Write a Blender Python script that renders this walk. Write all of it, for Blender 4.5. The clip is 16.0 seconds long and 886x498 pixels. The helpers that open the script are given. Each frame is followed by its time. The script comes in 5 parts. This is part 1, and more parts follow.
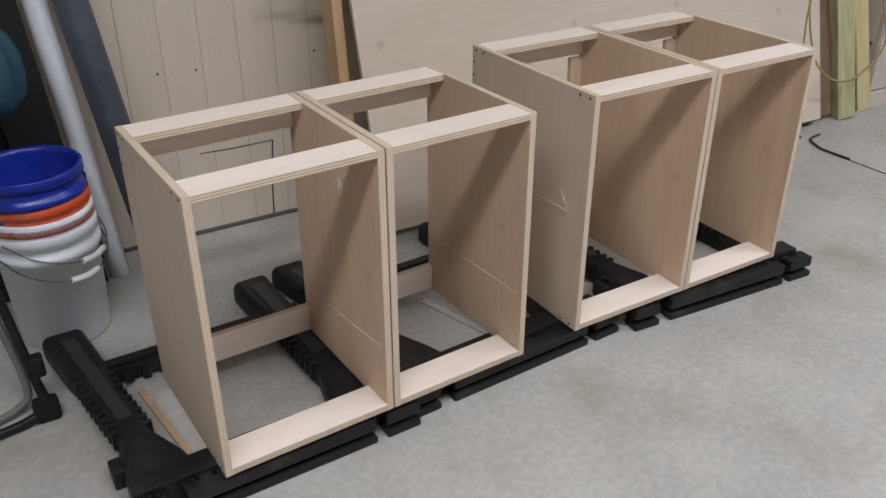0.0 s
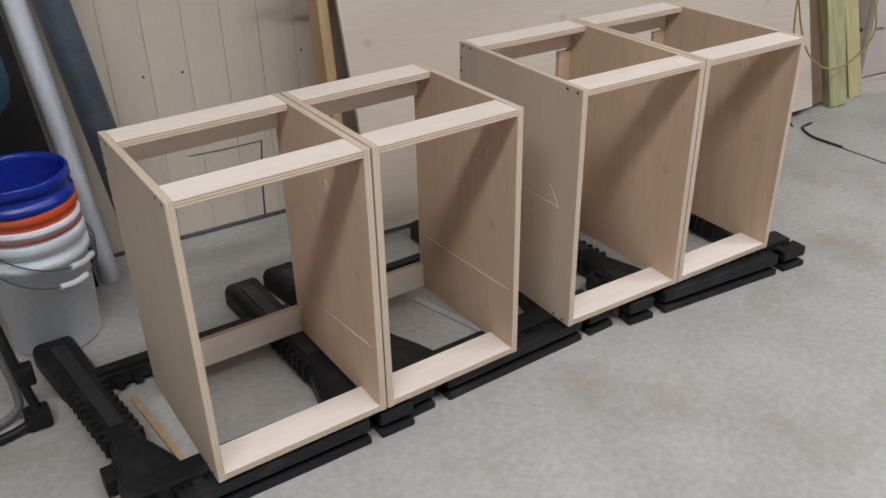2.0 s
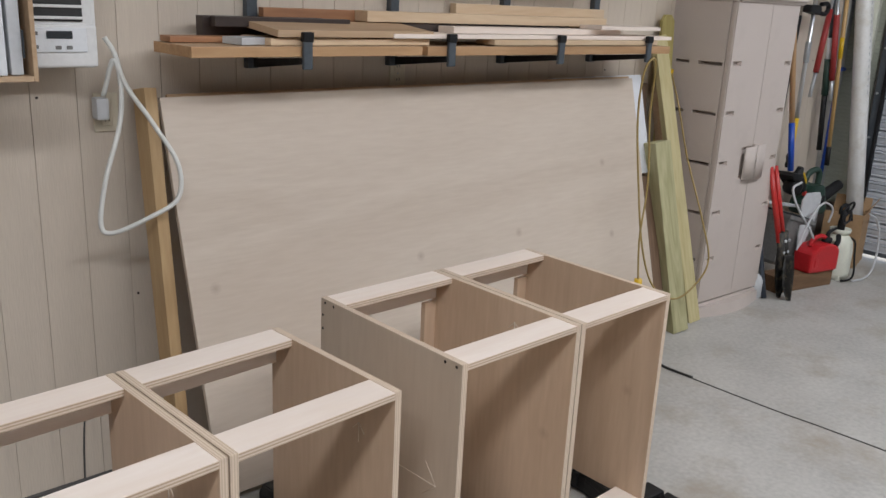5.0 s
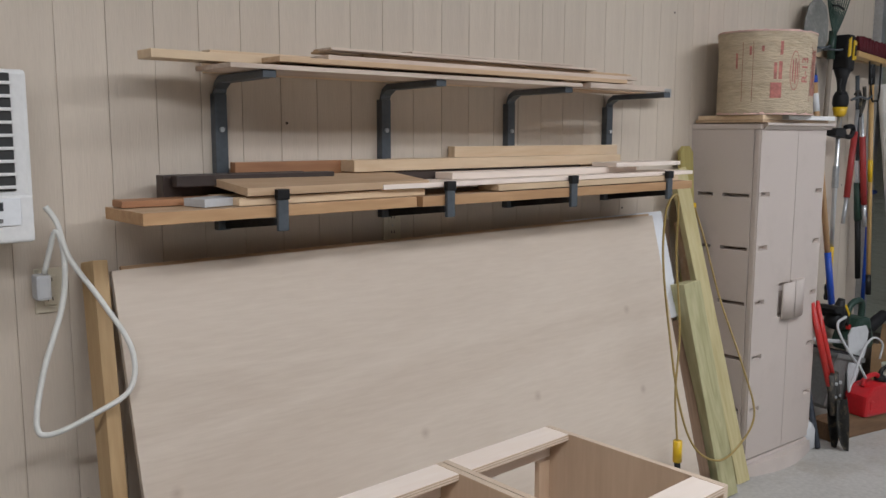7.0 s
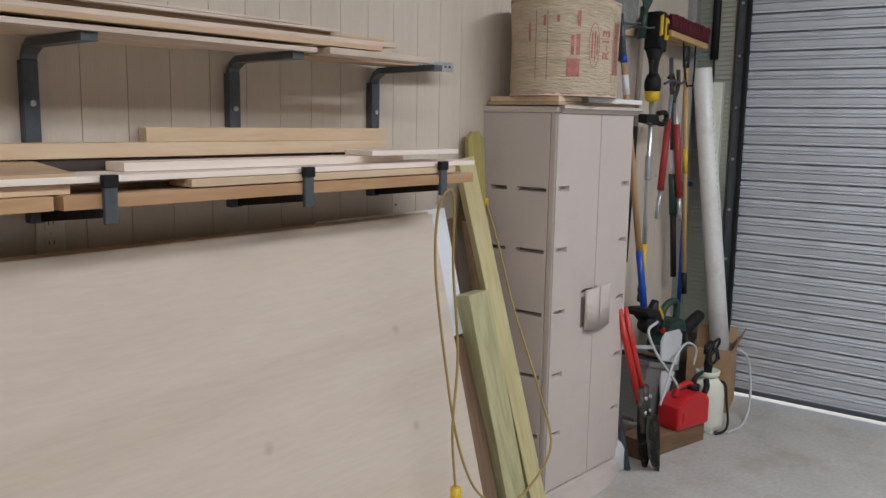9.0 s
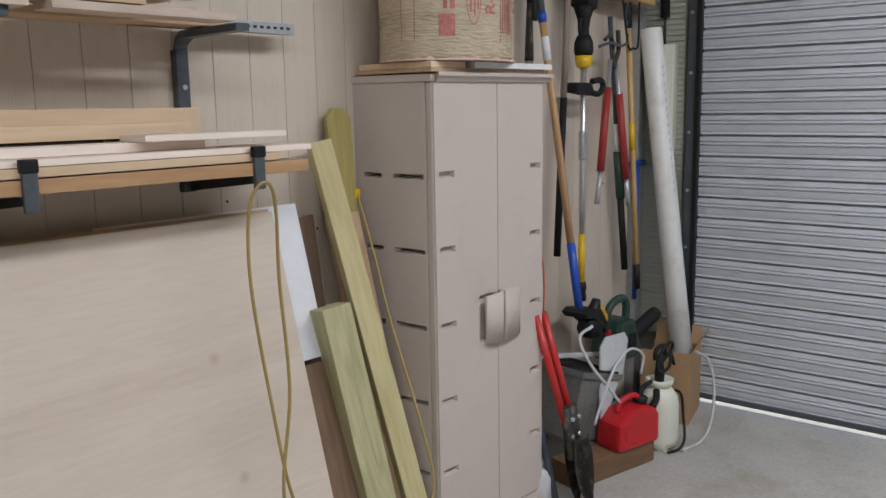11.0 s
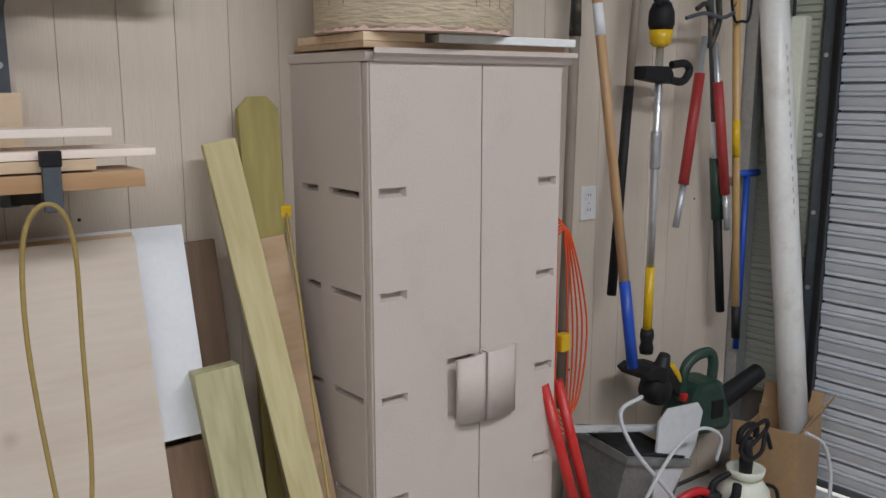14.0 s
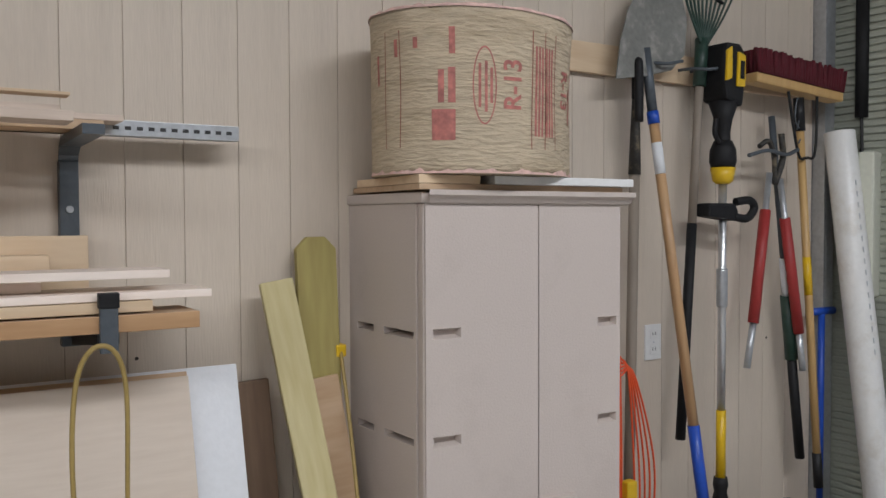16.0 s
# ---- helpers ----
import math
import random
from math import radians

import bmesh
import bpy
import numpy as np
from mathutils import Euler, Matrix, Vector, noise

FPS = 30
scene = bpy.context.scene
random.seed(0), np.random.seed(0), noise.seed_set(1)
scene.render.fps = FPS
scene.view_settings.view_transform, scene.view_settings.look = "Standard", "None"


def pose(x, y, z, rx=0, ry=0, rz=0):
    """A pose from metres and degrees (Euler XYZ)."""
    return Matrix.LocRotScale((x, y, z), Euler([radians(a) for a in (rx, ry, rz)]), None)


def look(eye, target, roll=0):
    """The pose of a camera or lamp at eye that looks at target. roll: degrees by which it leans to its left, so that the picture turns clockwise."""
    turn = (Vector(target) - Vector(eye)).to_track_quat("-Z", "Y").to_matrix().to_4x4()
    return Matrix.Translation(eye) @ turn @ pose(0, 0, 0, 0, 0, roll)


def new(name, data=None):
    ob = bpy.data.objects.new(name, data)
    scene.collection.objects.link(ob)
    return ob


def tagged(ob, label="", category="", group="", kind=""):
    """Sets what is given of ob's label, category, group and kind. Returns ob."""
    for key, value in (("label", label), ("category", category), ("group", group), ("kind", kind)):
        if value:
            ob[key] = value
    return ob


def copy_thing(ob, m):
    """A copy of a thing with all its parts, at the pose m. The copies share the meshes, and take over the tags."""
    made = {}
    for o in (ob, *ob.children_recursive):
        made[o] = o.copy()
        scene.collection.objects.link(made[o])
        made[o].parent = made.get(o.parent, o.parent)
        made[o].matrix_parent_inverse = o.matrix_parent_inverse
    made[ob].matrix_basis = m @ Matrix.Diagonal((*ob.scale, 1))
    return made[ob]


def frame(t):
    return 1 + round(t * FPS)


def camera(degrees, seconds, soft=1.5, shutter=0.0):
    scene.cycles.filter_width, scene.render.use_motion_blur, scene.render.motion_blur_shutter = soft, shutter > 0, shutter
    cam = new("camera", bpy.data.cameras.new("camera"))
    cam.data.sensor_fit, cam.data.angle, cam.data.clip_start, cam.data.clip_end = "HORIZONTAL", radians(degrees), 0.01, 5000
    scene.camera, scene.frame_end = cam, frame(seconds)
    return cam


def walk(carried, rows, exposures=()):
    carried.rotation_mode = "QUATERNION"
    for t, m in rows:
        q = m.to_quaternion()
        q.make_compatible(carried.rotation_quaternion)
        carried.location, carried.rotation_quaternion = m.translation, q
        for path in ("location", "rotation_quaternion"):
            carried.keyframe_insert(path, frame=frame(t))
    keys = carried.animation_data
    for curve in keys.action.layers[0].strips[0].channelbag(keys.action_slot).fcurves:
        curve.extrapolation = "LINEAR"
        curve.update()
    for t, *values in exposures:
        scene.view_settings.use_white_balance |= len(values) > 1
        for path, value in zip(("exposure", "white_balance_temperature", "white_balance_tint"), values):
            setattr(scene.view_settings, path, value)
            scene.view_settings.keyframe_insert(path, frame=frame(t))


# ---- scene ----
cam = camera(55.1, 16.0)
PATH = [
    (0, (-1.178, -2.935, 1.512), (-0.286, -1.425, 0.551), 0.0),
    (0.5, (-1.165, -2.937, 1.51), (-0.266, -1.433, 0.545), -0.2),
    (1, (-1.156, -2.932, 1.508), (-0.258, -1.429, 0.542), -0.6),
    (1.5, (-1.146, -2.93, 1.508), (-0.253, -1.424, 0.541), -1.3),
    (2, (-1.152, -2.931, 1.512), (-0.258, -1.428, 0.541), -1.2),
    (2.5, (-1.157, -2.936, 1.511), (-0.256, -1.438, 0.54), -0.7),
    (3, (-1.152, -2.928, 1.51), (-0.25, -1.431, 0.538), -0.3),
    (3.5, (-1.15, -2.905, 1.508), (-0.246, -1.411, 0.532), -0.2),
    (4, (-1.142, -2.81, 1.524), (-0.207, -1.327, 0.561), 0.2),
    (4.5, (-1.133, -2.69, 1.574), (0.093, -1.322, 0.783), 3.3),
    (4.9, (-1.067, -2.633, 1.632), (0.221, -1.23, 1.023), 2.9),
    (5, (-1.061, -2.64, 1.632), (0.238, -1.228, 1.066), 2.8),
    (5.2, (-0.989, -2.618, 1.642), (0.315, -1.173, 1.181), 2.7),
    (7.3, (-0.641, -2.348, 1.661), (0.662, -0.855, 1.393), 0.1),
    (7.5, (-0.545, -2.355, 1.65), (0.766, -0.869, 1.379), 0.0),
    (8, (-0.323, -2.37, 1.658), (1.022, -0.916, 1.381), -0.6),
    (8.5, (-0.145, -2.272, 1.63), (1.235, -0.854, 1.337), 0.0),
    (9, (0.044, -2.15, 1.647), (1.577, -0.901, 1.348), 1.0),
    (9.5, (0.259, -2.18, 1.626), (1.791, -0.925, 1.343), -0.4),
    (10, (0.526, -2.217, 1.642), (2.049, -0.953, 1.354), -0.5),
    (10.2, (0.594, -2.206, 1.615), (2.117, -0.942, 1.322), -0.7),
    (12.5, (1.442, -2.1, 1.604), (2.859, -0.751, 1.191), -0.3),
    (13, (1.604, -2.011, 1.584), (3.002, -0.639, 1.181), 0.2),
    (13.5, (1.764, -1.967, 1.593), (3.125, -0.558, 1.189), 0.0),
    (14, (1.921, -2.019, 1.622), (3.107, -0.452, 1.253), -0.0),
    (14.5, (1.958, -2.023, 1.648), (3.076, -0.369, 1.522), -0.9),
    (15, (1.947, -2.017, 1.664), (3.048, -0.347, 1.642), -0.7),
    (15.5, (1.953, -2.012, 1.663), (3.037, -0.331, 1.634), -0.7),
    (16, (1.967, -2.01, 1.644), (3.041, -0.323, 1.578), -0.2),
]
walk(cam, [(t, look(eye, target, roll)) for t, eye, target, roll in PATH])

# ---- world and light ----
world = bpy.data.worlds.new("world")
scene.world = world
world.use_nodes = True
wn = world.node_tree
sky = wn.nodes.new("ShaderNodeTexSky")
sky.sky_type = "NISHITA"
sky.sun_disc = False
sky.sun_elevation, sky.sun_rotation = radians(50), radians(120)
wn.links.new(sky.outputs[0], wn.nodes["Background"].inputs[0])
wn.nodes["Background"].inputs[1].default_value = 0.15

sun = new("sun", bpy.data.lights.new("sun", "SUN"))
sun.data.energy, sun.data.angle, sun.data.color = 4.0, radians(0.5), (1.0, 0.95, 0.88)
sun.matrix_world = look((12, 4, 14), (5.5, -1.5, 0))

LAMPS = [(3.4, -2.9, 3.6), (0.6, -3.6, 3.6), (-2.0, -3.0, 3.6)]
for (lx, ly, lz), watts in zip(LAMPS, (85, 73, 76)):
    lamp = new("tube_light", bpy.data.lights.new("tube_light", "AREA"))
    lamp.data.shape, lamp.data.size, lamp.data.size_y = "RECTANGLE", 2.4, 0.4
    lamp.data.energy, lamp.data.color = watts, (0.90, 0.93, 1.0)
    lamp.matrix_world = pose(lx, ly, lz - 0.075)


# ---- materials ----
def mat(name, col, rough=0.6, metal=0.0, var=0.12, scale=6.0, fine=60.0, bump=0.08, stretch=(1, 1, 1), stain=None, stain_amt=0.0,
        stain_scale=2.5, spec=0.5, piece=0.0, coat=0.0):
    m = bpy.data.materials.new(name)
    m.use_nodes = True
    nt = m.node_tree
    n, l = nt.nodes, nt.links
    b = n["Principled BSDF"]
    b.inputs["Metallic"].default_value = metal
    b.inputs["Specular IOR Level"].default_value = spec
    b.inputs["Coat Weight"].default_value = coat
    tc, mp = n.new("ShaderNodeTexCoord"), n.new("ShaderNodeMapping")
    mp.inputs["Scale"].default_value = stretch
    l.new(tc.outputs["Object"], mp.inputs["Vector"])
    big, small = n.new("ShaderNodeTexNoise"), n.new("ShaderNodeTexNoise")
    big.inputs["Scale"].default_value, small.inputs["Scale"].default_value = scale, fine
    big.inputs["Detail"].default_value, small.inputs["Detail"].default_value = 4, 3
    l.new(mp.outputs[0], big.inputs["Vector"]), l.new(mp.outputs[0], small.inputs["Vector"])
    add = n.new("ShaderNodeMath")
    add.operation = "ADD"
    l.new(big.outputs[0], add.inputs[0]), l.new(small.outputs[0], add.inputs[1])
    rng = n.new("ShaderNodeMapRange")
    rng.inputs["From Min"].default_value, rng.inputs["From Max"].default_value = 0.65, 1.35
    rng.inputs["To Min"].default_value, rng.inputs["To Max"].default_value = 1 - var, 1 + var
    l.new(add.outputs[0], rng.inputs["Value"])
    val = rng.outputs[0]
    if piece:
        oi, pr, mul = n.new("ShaderNodeObjectInfo"), n.new("ShaderNodeMapRange"), n.new("ShaderNodeMath")
        pr.inputs["To Min"].default_value, pr.inputs["To Max"].default_value = 1 - piece, 1 + piece
        mul.operation = "MULTIPLY"
        l.new(oi.outputs["Random"], pr.inputs["Value"])
        l.new(pr.outputs[0], mul.inputs[0]), l.new(val, mul.inputs[1])
        val = mul.outputs[0]
    vm = n.new("ShaderNodeVectorMath")
    vm.operation = "SCALE"
    vm.inputs[0].default_value = col
    l.new(val, vm.inputs["Scale"])
    out = vm.outputs[0]
    if stain:
        sn, sr, mx = n.new("ShaderNodeTexNoise"), n.new("ShaderNodeMapRange"), n.new("ShaderNodeMix")
        sn.inputs["Scale"].default_value, sn.inputs["Detail"].default_value, sn.inputs["Roughness"].default_value = stain_scale, 8, 0.68
        l.new(mp.outputs[0], sn.inputs["Vector"])
        sr.inputs["From Min"].default_value, sr.inputs["From Max"].default_value = 0.52, 0.72
        sr.inputs["To Max"].default_value = stain_amt
        l.new(sn.outputs[0], sr.inputs["Value"])
        mx.data_type = "RGBA"
        l.new(sr.outputs[0], mx.inputs["Factor"]), l.new(out, mx.inputs["A"])
        mx.inputs["B"].default_value = (*stain, 1)
        out = mx.outputs["Result"]
    l.new(out, b.inputs["Base Color"])
    rr = n.new("ShaderNodeMapRange")
    rr.inputs["To Min"].default_value, rr.inputs["To Max"].default_value = max(0.02, rough - 0.1), min(1, rough + 0.1)
    l.new(big.outputs[0], rr.inputs["Value"]), l.new(rr.outputs[0], b.inputs["Roughness"])
    bp = n.new("ShaderNodeBump")
    bp.inputs["Strength"].default_value, bp.inputs["Distance"].default_value = bump, 0.01
    l.new(small.outputs[0], bp.inputs["Height"]), l.new(bp.outputs[0], b.inputs["Normal"])
    return m


def wood(name, col, dark, along=0, rings=5.0, rough=0.55, amt=0.6, piece=0.0, knots=0.0):
    """Wood with its grain along one axis of the piece: broad figure, fine streaks, and a few knots."""
    m = bpy.data.materials.new(name)
    m.use_nodes = True
    nt = m.node_tree
    n, l = nt.nodes, nt.links
    b = n["Principled BSDF"]
    tc, mp = n.new("ShaderNodeTexCoord"), n.new("ShaderNodeMapping")
    sc = [1.0, 1.0, 1.0]
    sc[along] = 0.12
    mp.inputs["Scale"].default_value = sc
    l.new(tc.outputs["Object"], mp.inputs["Vector"])
    if piece:
        oi, cv = n.new("ShaderNodeObjectInfo"), n.new("ShaderNodeVectorMath")
        cv.operation = "SCALE"
        cv.inputs[0].default_value = (7.0, 5.0, 9.0)
        l.new(oi.outputs["Random"], cv.inputs["Scale"]), l.new(cv.outputs[0], mp.inputs["Location"])
    fig, fine = n.new("ShaderNodeTexNoise"), n.new("ShaderNodeTexNoise")
    fig.inputs["Scale"].default_value, fig.inputs["Detail"].default_value, fig.inputs["Distortion"].default_value = rings, 3, 1.2
    fine.inputs["Scale"].default_value, fine.inputs["Detail"].default_value = 70, 2
    l.new(mp.outputs[0], fig.inputs["Vector"]), l.new(mp.outputs[0], fine.inputs["Vector"])
    wv = n.new("ShaderNodeMath")
    wv.operation = "MULTIPLY_ADD"
    wv.inputs[1].default_value, wv.inputs[2].default_value = 9.0, 0
    l.new(fig.outputs[0], wv.inputs[0])
    fr = n.new("ShaderNodeMath")
    fr.operation = "PINGPONG"
    fr.inputs[1].default_value = 1.0
    l.new(wv.outputs[0], fr.inputs[0])
    ad = n.new("ShaderNodeMath")
    ad.operation = "MULTIPLY_ADD"
    ad.inputs[1].default_value = 0.5
    l.new(fr.outputs[0], ad.inputs[0]), l.new(fine.outputs[0], ad.inputs[2])
    rg = n.new("ShaderNodeMapRange")
    rg.inputs["From Min"].default_value, rg.inputs["From Max"].default_value, rg.inputs["To Max"].default_value = 0.35, 1.15, amt
    l.new(ad.outputs[0], rg.inputs["Value"])
    mx = n.new("ShaderNodeMix")
    mx.data_type = "RGBA"
    mx.inputs["A"].default_value, mx.inputs["B"].default_value = (*col, 1), (*dark, 1)
    l.new(rg.outputs[0], mx.inputs["Factor"])
    out = mx.outputs["Result"]
    if knots:
        vo, vr, mk = n.new("ShaderNodeTexVoronoi"), n.new("ShaderNodeMapRange"), n.new("ShaderNodeMix")
        vo.inputs["Scale"].default_value = 1.7
        vo.voronoi_dimensions = "2D"
        sp, sm, cb = n.new("ShaderNodeSeparateXYZ"), n.new("ShaderNodeMath"), n.new("ShaderNodeCombineXYZ")
        l.new(tc.outputs["Object"], sp.inputs[0])
        l.new(sp.outputs[0], sm.inputs[0]), l.new(sp.outputs[1], sm.inputs[1])
        l.new(sm.outputs[0], cb.inputs[0]), l.new(sp.outputs[2], cb.inputs[1])
        l.new(cb.outputs[0], vo.inputs["Vector"])
        vr.inputs["From Min"].default_value, vr.inputs["From Max"].default_value = 0.004, 0.04
        vr.inputs["To Min"].default_value, vr.inputs["To Max"].default_value = knots, 0.0
        l.new(vo.outputs["Distance"], vr.inputs["Value"])
        mk.data_type = "RGBA"
        l.new(vr.outputs[0], mk.inputs["Factor"]), l.new(out, mk.inputs["A"])
        mk.inputs["B"].default_value = (dark[0] * 0.55, dark[1] * 0.45, dark[2] * 0.4, 1)
        out = mk.outputs["Result"]
    if piece:
        pr, vm = n.new("ShaderNodeMapRange"), n.new("ShaderNodeVectorMath")
        pr.inputs["To Min"].default_value, pr.inputs["To Max"].default_value = 1 - piece, 1 + piece
        l.new(oi.outputs["Random"], pr.inputs["Value"])
        vm.operation = "SCALE"
        l.new(out, vm.inputs[0]), l.new(pr.outputs[0], vm.inputs["Scale"])
        out = vm.outputs[0]
    l.new(out, b.inputs["Base Color"])
    b.inputs["Roughness"].default_value = rough
    bp = n.new("ShaderNodeBump")
    bp.inputs["Strength"].default_value, bp.inputs["Distance"].default_value = 0.08, 0.01
    l.new(ad.outputs[0], bp.inputs["Height"]), l.new(bp.outputs[0], b.inputs["Normal"])
    return m


def plies(name, a, c, axis=2, pitch=0.0026):
    """The layered edge of plywood: bands across one axis of the piece."""
    m = mat(name, a, 0.7, var=0.1)
    nt = m.node_tree
    n, l = nt.nodes, nt.links
    tc, sp, md, gt, mx = (n.new("ShaderNode" + k) for k in ("TexCoord", "SeparateXYZ", "Math", "Math", "Mix"))
    l.new(tc.outputs["Object"], sp.inputs[0])
    md.operation, md.inputs[1].default_value = "PINGPONG", pitch
    l.new(sp.outputs[axis], md.inputs[0])
    gt.operation, gt.inputs[1].default_value = "GREATER_THAN", pitch * 0.52
    l.new(md.outputs[0], gt.inputs[0])
    mx.data_type = "RGBA"
    mx.inputs["A"].default_value, mx.inputs["B"].default_value = (*a, 1), (*c, 1)
    l.new(gt.outputs[0], mx.inputs["Factor"])
    l.new(mx.outputs["Result"], n["Principled BSDF"].inputs["Base Color"])
    return m


WALL = mat("painted_siding", (0.60, 0.52, 0.43), 0.55, var=0.05, scale=3, fine=40, bump=0.1, stretch=(6, 6, 0.5), stain=(0.30, 0.24, 0.18), stain_amt=0.22, stain_scale=1.2, piece=0.03)
GROOVE = mat("siding_groove", (0.58, 0.50, 0.41), 0.75)
CONCRETE = mat("concrete", (0.425, 0.412, 0.385), 0.5, var=0.17, scale=3.2, fine=46, bump=0.08, stain=(0.31, 0.265, 0.205), stain_amt=0.85, stain_scale=2.6)
JOINT = mat("joint", (0.09, 0.085, 0.08), 0.9)
# Plain wall and ceiling colours are kept dark to weaken bounced light.
DRYWALL = mat("plain_wall", (0.27, 0.24, 0.21), 0.7, var=0.06)
CEIL = mat("ceiling_board", (0.32, 0.31, 0.30), 0.8, var=0.05)
# Same birch in three tones: rails lightened as overhead light, sides darker.
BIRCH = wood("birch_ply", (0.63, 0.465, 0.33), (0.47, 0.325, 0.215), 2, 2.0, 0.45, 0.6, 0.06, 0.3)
BIRCH_X = wood("birch_ply_lit_lengthwise", (0.86, 0.76, 0.68), (0.76, 0.63, 0.53), 0, 4.0, 0.5, 0.55, 0.05)
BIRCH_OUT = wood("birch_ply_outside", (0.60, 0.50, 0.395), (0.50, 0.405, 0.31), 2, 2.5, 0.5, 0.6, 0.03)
SHEET = wood("birch_sheet", (0.635, 0.548, 0.458), (0.50, 0.41, 0.325), 0, 1.6, 0.5, 0.55, 0.0, 0.4)
EDGE_Z = plies("ply_edge_flat", (0.67, 0.55, 0.44), (0.45, 0.33, 0.23), 2, 0.0034)
EDGE_X = plies("ply_edge_upright", (0.66, 0.54, 0.42), (0.54, 0.415, 0.305), 0, 0.003)
PINE = wood("pale_pine", (0.72, 0.56, 0.38), (0.58, 0.40, 0.24), 0, 6.0, 0.55, 0.6, 0.1)
PINE_Z = wood("pale_pine_upright", (0.52, 0.36, 0.19), (0.36, 0.22, 0.10), 2, 6.0, 0.55, 0.7, 0.08)
CEDAR = wood("red_brown_board", (0.42, 0.21, 0.10), (0.28, 0.12, 0.06), 0, 6.0, 0.55, 0.7, 0.12)
RAW_EDGE = wood("raw_orange_edge", (0.50, 0.31, 0.16), (0.34, 0.18, 0.08), 0, 6.0, 0.6, 0.7, 0.1)
WEATHER = wood("weathered_thin_strip", (0.66, 0.55, 0.46), (0.44, 0.34, 0.27), 0, 7.0, 0.65, 0.8, 0.14)
OAK = wood("oak_board", (0.56, 0.40, 0.26), (0.42, 0.27, 0.15), 0, 5.0, 0.55, 0.7, 0.08)
# Dark stained boards, and the filler that paints one shaded gap.
DARKWOOD_GAP = wood("dark_board_and_gap", (0.06, 0.042, 0.035), (0.03, 0.02, 0.018), 0, 5.0, 0.5, 0.6, 0.1)
BROWN_Z = wood("weathered_brown_board", (0.19, 0.12, 0.075), (0.11, 0.065, 0.04), 2, 6.0, 0.7, 0.7, 0.12)
TREATED = wood("treated_pine", (0.62, 0.55, 0.31), (0.47, 0.39, 0.18), 2, 9.0, 0.65, 0.75, 0.08)
TREATED_G = wood("treated_pine_green", (0.51, 0.48, 0.28), (0.29, 0.27, 0.13), 2, 9.0, 0.65, 0.75, 0.06)
TREATED_O = wood("treated_fence_board", (0.40, 0.34, 0.12), (0.27, 0.21, 0.07), 2, 6.0, 0.7, 0.75, 0.06)
HANDLE = wood("tool_handle_wood", (0.52, 0.33, 0.17), (0.38, 0.21, 0.1), 2, 12.0, 0.45, 0.6)
HANDLE_Y = wood("broom_handle_wood", (0.58, 0.38, 0.16), (0.46, 0.27, 0.1), 2, 12.0, 0.4, 0.6)
HANDLE_G = wood("grey_handle_wood", (0.28, 0.235, 0.19), (0.19, 0.155, 0.125), 2, 12.0, 0.7, 0.6)
BLOCKWOOD = wood("old_block", (0.20, 0.115, 0.06), (0.11, 0.06, 0.03), 0, 8.0, 0.75, 0.7, 0, 0.5)
BLACK = mat("black_plastic", (0.012, 0.012, 0.013), 0.5, var=0.3, scale=8, stain=(0.07, 0.066, 0.06), stain_amt=0.4, stain_scale=9, spec=0.3)
RUBBER = mat("black_rubber", (0.010, 0.010, 0.011), 0.6, var=0.2, spec=0.3)
STEEL = mat("grey_steel", (0.085, 0.10, 0.115), 0.45, metal=0.3, var=0.15, stain=(0.16, 0.16, 0.16), stain_amt=0.3, stain_scale=8)
GALV = mat("galvanised", (0.50, 0.52, 0.54), 0.4, metal=0.75, var=0.15, scale=12)
ALU = mat("brushed_aluminium", (0.68, 0.69, 0.70), 0.32, metal=0.85, var=0.05)
DOOR = mat("roll_door_paint", (0.59, 0.62, 0.665), 0.42, metal=0.15, var=0.08, scale=2, stretch=(0.5, 1, 9), stain=(0.22, 0.20, 0.175), stain_amt=0.5, stain_scale=3.0, piece=0.03)
RESIN = mat("taupe_resin", (0.55, 0.48, 0.435), 0.5, var=0.04, scale=2, fine=180, bump=0.12, stain=(0.36, 0.31, 0.27), stain_amt=0.3, stain_scale=3.0)
WHITE = mat("white_plastic", (0.74, 0.74, 0.73), 0.4, var=0.05)
PVC = mat("white_pvc", (0.80, 0.80, 0.78), 0.35, var=0.05, stain=(0.42, 0.34, 0.20), stain_amt=0.45, stain_scale=5)
PVCL = mat("clean_pvc", (0.74, 0.77, 0.82), 0.35, var=0.06, stain=(0.45, 0.45, 0.46), stain_amt=0.3)
GREYPIPE = mat("blue_grey_pipe", (0.065, 0.08, 0.105), 0.4, var=0.25, stain=(0.2, 0.2, 0.2), stain_amt=0.35, stain_scale=4)
FOAM = mat("foam_facing", (0.74, 0.76, 0.79), 0.5, var=0.04, scale=10)
IVORY = mat("ivory_plastic", (0.66, 0.60, 0.47), 0.4, var=0.04)
BUCKETW = mat("bucket_white", (0.76, 0.80, 0.86), 0.35, var=0.07, stain=(0.45, 0.42, 0.36), stain_amt=0.35, stain_scale=4, spec=0.5)
BUCKETB = mat("bucket_blue", (0.008, 0.025, 0.28), 0.28, var=0.12, spec=0.5)
BUCKETO = mat("bucket_orange", (0.66, 0.085, 0.02), 0.4, var=0.12, stain=(0.55, 0.33, 0.2), stain_amt=0.5, stain_scale=5)
TEAL = mat("teal_fabric", (0.01, 0.05, 0.085), 0.6, var=0.3, scale=5, bump=0.3)
